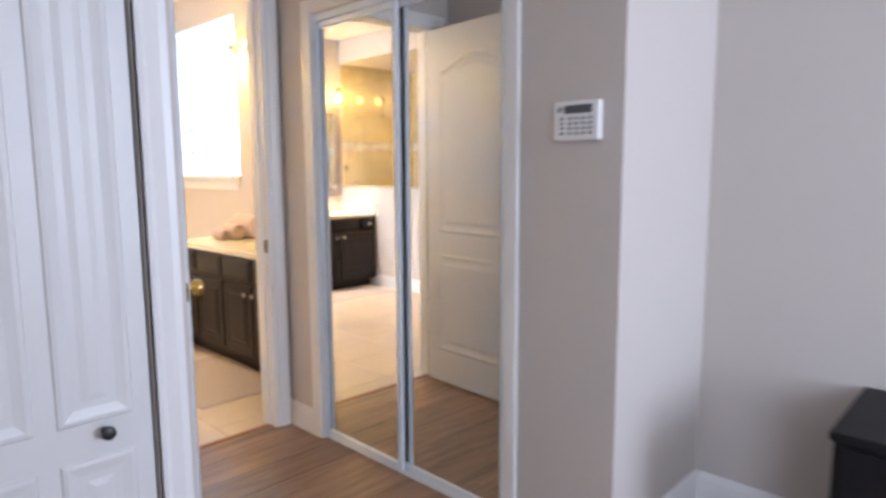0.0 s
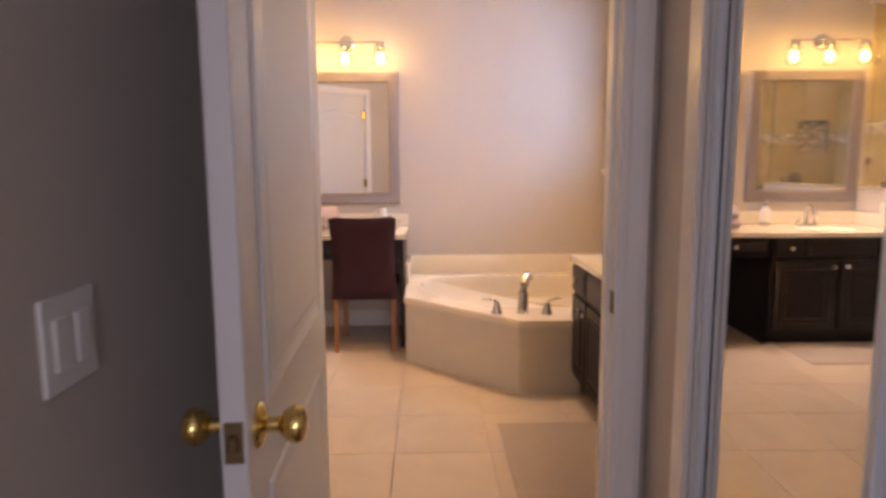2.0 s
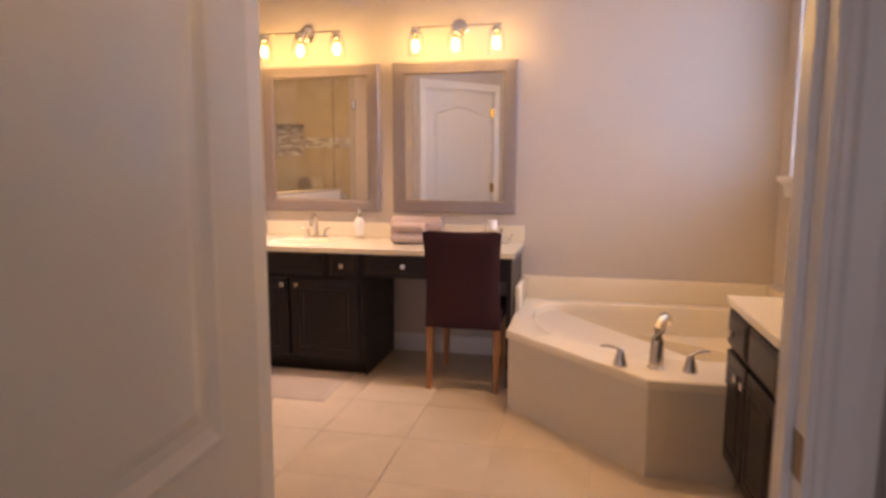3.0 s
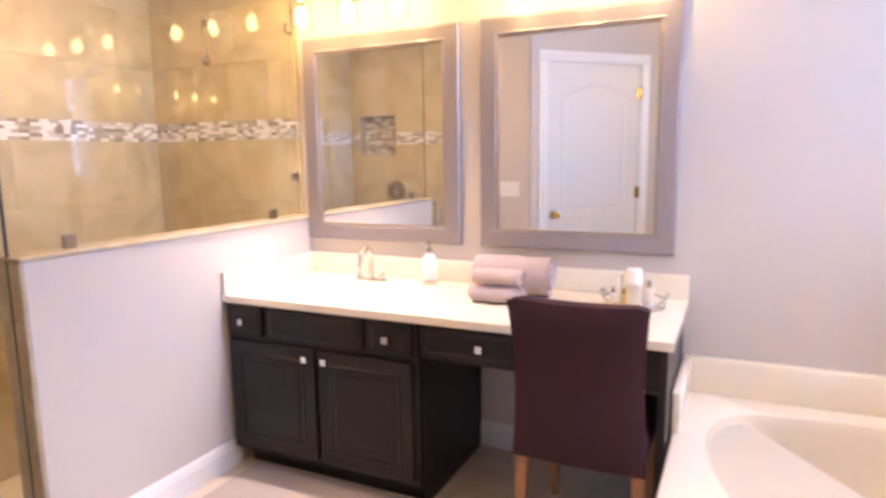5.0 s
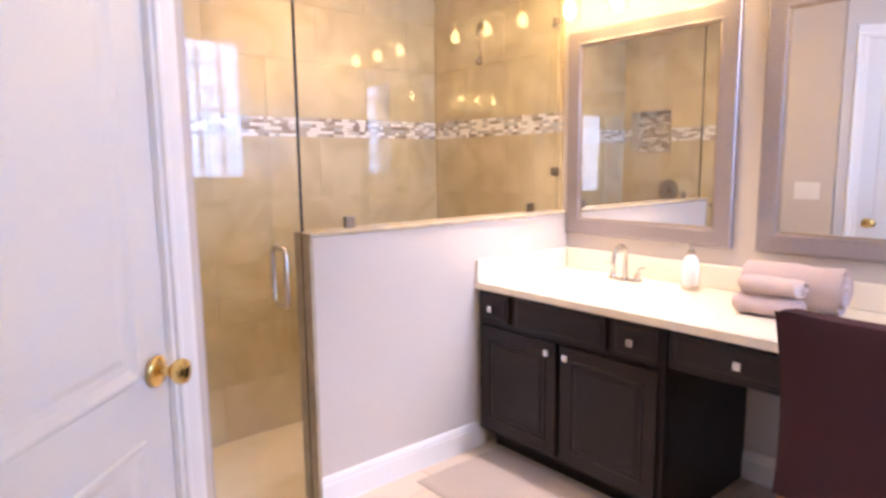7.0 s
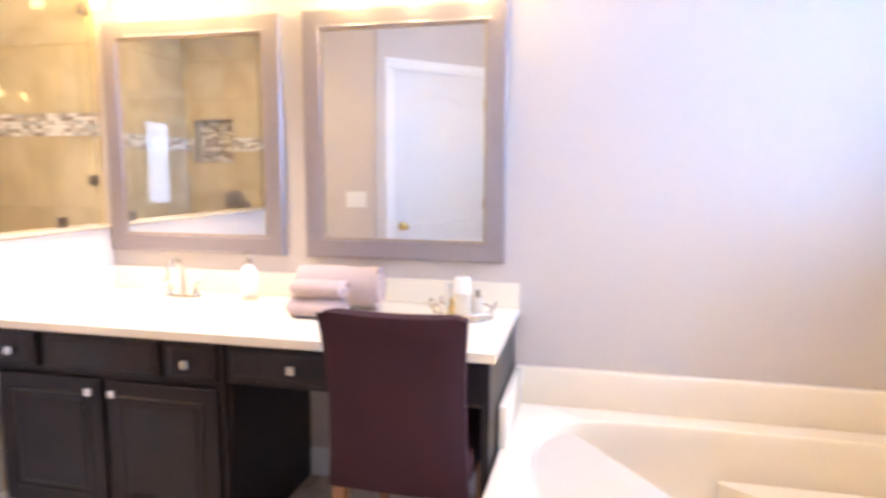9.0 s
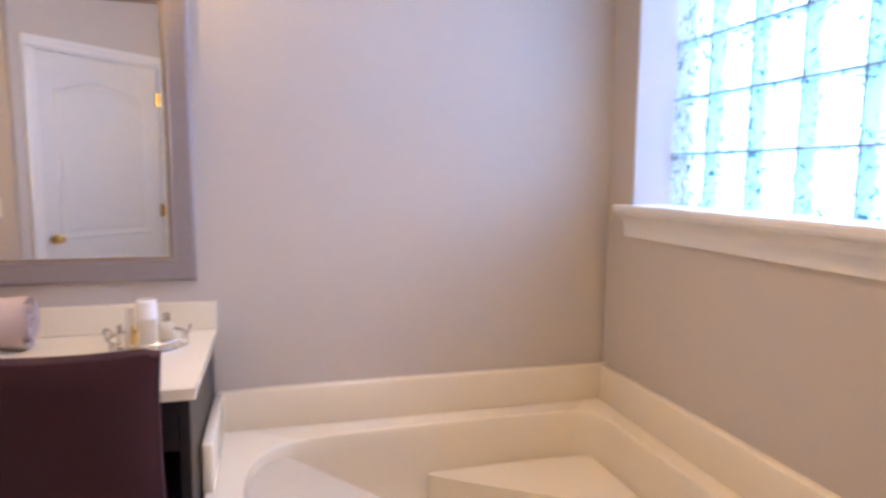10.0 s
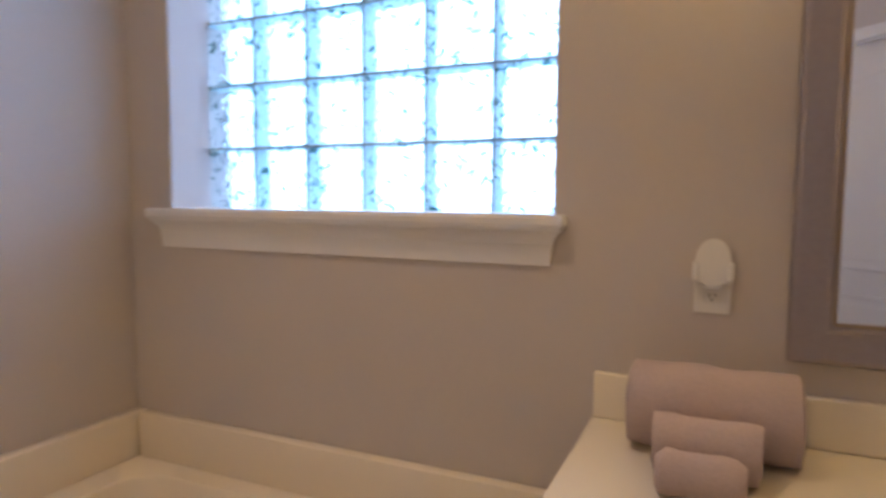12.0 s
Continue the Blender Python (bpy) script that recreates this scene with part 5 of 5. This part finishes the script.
valve = thing("shower_valve", "round brushed nickel shower valve with lever on the tiled wall", "shower valve", pose(-1.175, SH_S + 0.001, 1.09, 0, 0, 180))
r = Matrix.Rotation(radians(90), 4, "X")
part("plate", lathe(bmesh.new(), [(0.085, 0), (0.083, 0.006), (0.070, 0.010), (0.034, 0.014), (0.030, 0.05), (0.024, 0.06)], r, 28), DARKNICKEL, valve, "", True)
part("lever", tube(bmesh.new(), [(0, -0.055, 0), (-0.03, -0.062, -0.02), (-0.075, -0.066, -0.045)], [0.011, 0.009, 0.007], 10), DARKNICKEL, valve, "", True)
head = thing("hand_shower", "small nickel hand shower on a bent arm on tiled wall", "hand shower", pose(-1.16, BACK - 0.013, 2.10))
part("arm", tube(lathe(bmesh.new(), [(0.03, 0), (0.03, 0.006), (0.012, 0.012)], r, 18), [(0, -0.006, 0), (0.010, -0.040, 0.004), (0.022, -0.064, -0.012), (0.034, -0.078, -0.05), (0.050, -0.084, -0.11), (0.066, -0.092, -0.16), (0.084, -0.104, -0.195)], 0.0062, 10), NICKEL, head, "", True)
part("spray", lathe(bmesh.new(), [(0.009, 0.0), (0.014, 0.010), (0.016, 0.020), (0.022, 0.034), (0.023, 0.042), (0.018, 0.045)], Matrix.Translation((0.080, -0.100, -0.190)) @ Matrix.Rotation(radians(150), 4, "X") @ Matrix.Rotation(radians(12), 4, "Y"), 20), NICKEL, head, "", True)

# ---- recessed downlights over the basin and the tub
def downlight(label, x, y, z):
    ob = thing("recessed_downlight", label, "downlight", pose(x, y, z), "recessed downlights")
    part("trim_ring", lathe(bmesh.new(), [(0.050, -0.001), (0.052, -0.010), (0.082, -0.007), (0.086, 0.0)], None, 28), TRIM, ob, "white trim ring", True)


downlight("white recessed downlight in the ceiling over the basin", -0.13, 5.36, H)
downlight("white recessed downlight in the ceiling over the tub", 1.95, 4.75, H)

# stone cap and end of the half wall
bm = boxed(HALF0 - 0.006, HALF1 + 0.010, HALF_END - 0.006, BACK - 0.001, HALF_T - 0.0175, HALF_T, bevel=0.006, seg=2)
structure("half_wall_cap", bm, TRIMTILE, "tan stone cap on the half wall", "wall cap")
bm = bmesh.new()
box(bm, HALF0 - 0.004, HALF1 - 0.030, HALF_END - 0.004, HALF_END + 0.0115, 0, HALF_T - 0.018, bevel=0.003)
box(bm, HALF1 - 0.0295, HALF1 + 0.006, HALF_END - 0.007, HALF_END + 0.0115, 0, HALF_T - 0.018, bevel=0.006, seg=2)
structure("half_wall_end", bm, TRIMTILE, "tan stone end trim of the half wall", "wall trim")

# ---------------------------------------------------------------- pieces: tiles, planks, mosaic


def piece_mesh(name, lx, ly, lz, mat, bevel):
    bm = boxed(-lx / 2, lx / 2, -ly / 2, ly / 2, -lz / 2, lz / 2, bevel=bevel)
    me = bpy.data.meshes.new(name)
    bm.to_mesh(me)
    bm.free()
    me.materials.append(mat)
    return me


def lay(name, me, parent, loc):
    ob = new(name, me)
    ob.parent, ob.location = parent, loc
    return ob


# bathroom floor: joints at x 1.31 and y 3.99, 0.425 apart
STEP, GAP = 0.4225, 0.0028
meshes = {}
for i in range(-6, 5):
    for j in range(-5, 6):
        x0, y0 = 1.31 + STEP * i, 3.985 + STEP * j
        x1, y1 = min(x0 + STEP, EAST), min(y0 + STEP, BACK)
        x0, y0 = max(x0, HALF0 + 0.004), max(y0, 2.577)
        if x1 - x0 < 0.02 or y1 - y0 < 0.02:
            continue
        key = (round(x1 - x0, 3), round(y1 - y0, 3))
        if key not in meshes:
            meshes[key] = piece_mesh("floor_tile", key[0] - GAP, key[1] - GAP, 0.008, TILE, 0.0012)
        lay("floor_tile", meshes[key], FLOOR_TILE, ((x0 + x1) / 2, (y0 + y1) / 2, -0.004))

# hall floor: boards running along x
PW, PL = 0.18, 1.22
meshes = {}
rnd = random.Random(5)
for j in range(32):
    y0, y1 = 2.553 - PW * (j + 1), 2.553 - PW * j
    if y1 < -3.0:
        break
    x0 = -1.7 - rnd.uniform(0, PL)
    while x0 < 2.85:
        a, b = max(x0, -1.7), min(x0 + PL, 2.85)
        if b - a > 0.03:
            key = round(b - a, 2)
            if key not in meshes:
                meshes[key] = piece_mesh("plank", key - 0.0015, PW - 0.0015, 0.008, WOOD, 0.0012)
            lay("plank", meshes[key], FLOOR_WOOD, ((a + b) / 2, (y0 + y1) / 2, -0.004))
        x0 += PL

# shower wall tiles, 0.60 by 0.30, with a mosaic band
tiled = thing("shower_tiling", "polished beige stone tiles of the shower walls", "wall tile", kind="structure")
BAND0, BAND1, TOP = 1.478, 1.582, 2.44
bands = [(-0.11, 0.19), (0.19, 0.512), (0.512, 0.834), (0.834, 1.156), (1.156, BAND0), (BAND1, 1.88), (1.88, 2.17), (2.17, TOP)]
meshes = {}


def tile_wall(axis, fixed, a0, a1, depth, holes=()):
    for r, (z0, z1) in enumerate(bands):
        x = a0 - (0.30 if r % 2 else 0.0)
        while x < a1:
            p, q = max(x, a0), min(x + 0.61, a1)
            x += 0.61
            if q - p < 0.02:
                continue
            cells = [(p, q, z0, z1)]
            for h0, h1, g0, g1 in holes:
                out = []
                for (u0, u1, v0, v1) in cells:
                    if u1 <= h0 or u0 >= h1 or v1 <= g0 or v0 >= g1:
                        out.append((u0, u1, v0, v1))
                        continue
                    if u0 < h0:
                        out.append((u0, h0, v0, v1))
                    if u1 > h1:
                        out.append((h1, u1, v0, v1))
                    m0, m1 = max(u0, h0), min(u1, h1)
                    if v0 < g0:
                        out.append((m0, m1, v0, g0))
                    if v1 > g1:
                        out.append((m0, m1, g1, v1))
                cells = out
            for u0, u1, v0, v1 in cells:
                key = (axis, round(u1 - u0, 3), round(v1 - v0, 3))
                if key[1] < 0.012 or key[2] < 0.012:
                    continue
                if key not in meshes:
                    lx, lz = key[1] - 0.0012, key[2] - 0.0012
                    meshes[key] = piece_mesh("wall_tile", lx if axis == "y" else 0.010, lx if axis == "x" else 0.010, lz, SHOWER, 0.0005)
                c, z = (u0 + u1) / 2, (v0 + v1) / 2
                lay("wall_tile", meshes[key], tiled, (c, fixed, z) if axis == "y" else (fixed, c, z))


NICHE = (-1.53, -1.17, 1.39, 1.73)
tile_wall("y", BACK - 0.006, SH_W - 0.002, HALF1 - 0.03, 0.01)
tile_wall("x", SH_W - 0.006, SH_S, BACK - 0.012, 0.01)
tile_wall("y", SH_S - 0.006, SH_W - 0.002, HALF0, 0.01, (NICHE,))
bm = bmesh.new()
box(bm, SH_W - 0.0118, HALF1 - 0.03, BACK - 0.0035, BACK - 0.0005, -0.11, TOP)
box(bm, SH_W - 0.0118, SH_W - 0.0085, SH_S, BACK - 0.004, -0.11, TOP)
box(bm, SH_W, -1.532, SH_S - 0.0118, SH_S - 0.0085, -0.11, TOP)
box(bm, -1.168, HALF0, SH_S - 0.0118, SH_S - 0.0085, -0.11, TOP)
box(bm, -1.532, -1.168, SH_S - 0.0118, SH_S - 0.0085, -0.11, 1.388)
box(bm, -1.532, -1.168, SH_S - 0.0118, SH_S - 0.0085, 1.732, TOP)
part("grout", bm, SHOWER_GROUT, tiled, "tan grout")
bm = bmesh.new()
box(bm, -1.53, -1.52, SH_S - 0.0995, SH_S, 1.39, 1.73)
box(bm, -1.18, -1.17, SH_S - 0.0995, SH_S, 1.39, 1.73)
box(bm, -1.52, -1.18, SH_S - 0.0995, SH_S, 1.39, 1.40)
box(bm, -1.52, -1.18, SH_S - 0.0995, SH_S, 1.72, 1.73)
part("niche_lining", bm, TRIMTILE, tiled, "tan niche lining")

rnd = random.Random(11)
lengths = (0.024, 0.036, 0.048, 0.064)
mos = {}
count = 0
rest = bmesh.new()


def mosaic(axis, fixed, a0, a1, z0, z1, single):
    rows = max(1, round((z1 - z0) / 0.0172))
    h = (z1 - z0) / rows
    for r in range(rows):
        x = a0 - rnd.uniform(0, 0.03)
        while x < a1:
            L = rnd.choice(lengths)
            p, q = max(x, a0), min(x + L, a1)
            x += L
            if q - p < 0.006:
                continue
            c, z, w = (p + q) / 2, z0 + h * (r + 0.5), round(q - p, 3)
            proud = rnd.choice((0.0, 0.0012, 0.002))
            if single:
                key = (axis, w)
                if key not in mos:
                    mos[key] = piece_mesh("mosaic_piece", w - 0.002 if axis == "y" else 0.010, w - 0.002 if axis == "x" else 0.010, h - 0.002, MOSAIC, 0.0)
                f = fixed + (proud if axis == "x" or fixed < 4.5 else -proud)
                lay("mosaic_piece", mos[key], tiled, (c, f, z) if axis == "y" else (f, c, z))
            else:
                u, v = (w - 0.002) / 2, (h - 0.002) / 2
                if axis == "y":
                    box(rest, c - u, c + u, fixed - 0.005, fixed + 0.005, z - v, z + v)
                else:
                    box(rest, fixed - 0.005, fixed + 0.005, c - u, c + u, z - v, z + v)


mosaic("y", BACK - 0.007, SH_W + 0.002, HALF1 - 0.03, BAND0 + 0.001, BAND1 - 0.001, True)
mosaic("x", SH_W - 0.005, SH_S, BACK - 0.013, BAND0 + 0.001, BAND1 - 0.001, False)
mosaic("y", SH_S - 0.006, SH_W + 0.002, -1.532, BAND0 + 0.001, BAND1 - 0.001, False)
mosaic("y", SH_S - 0.006, -1.168, HALF0, BAND0 + 0.001, BAND1 - 0.001, False)
mosaic("y", SH_S - 0.094, -1.52, -1.18, 1.40, 1.72, False)
stuff = part("mosaic", rest, MOSAIC, tiled, "small white, grey and brown mosaic pieces")
stuff["kind"] = "stuff"
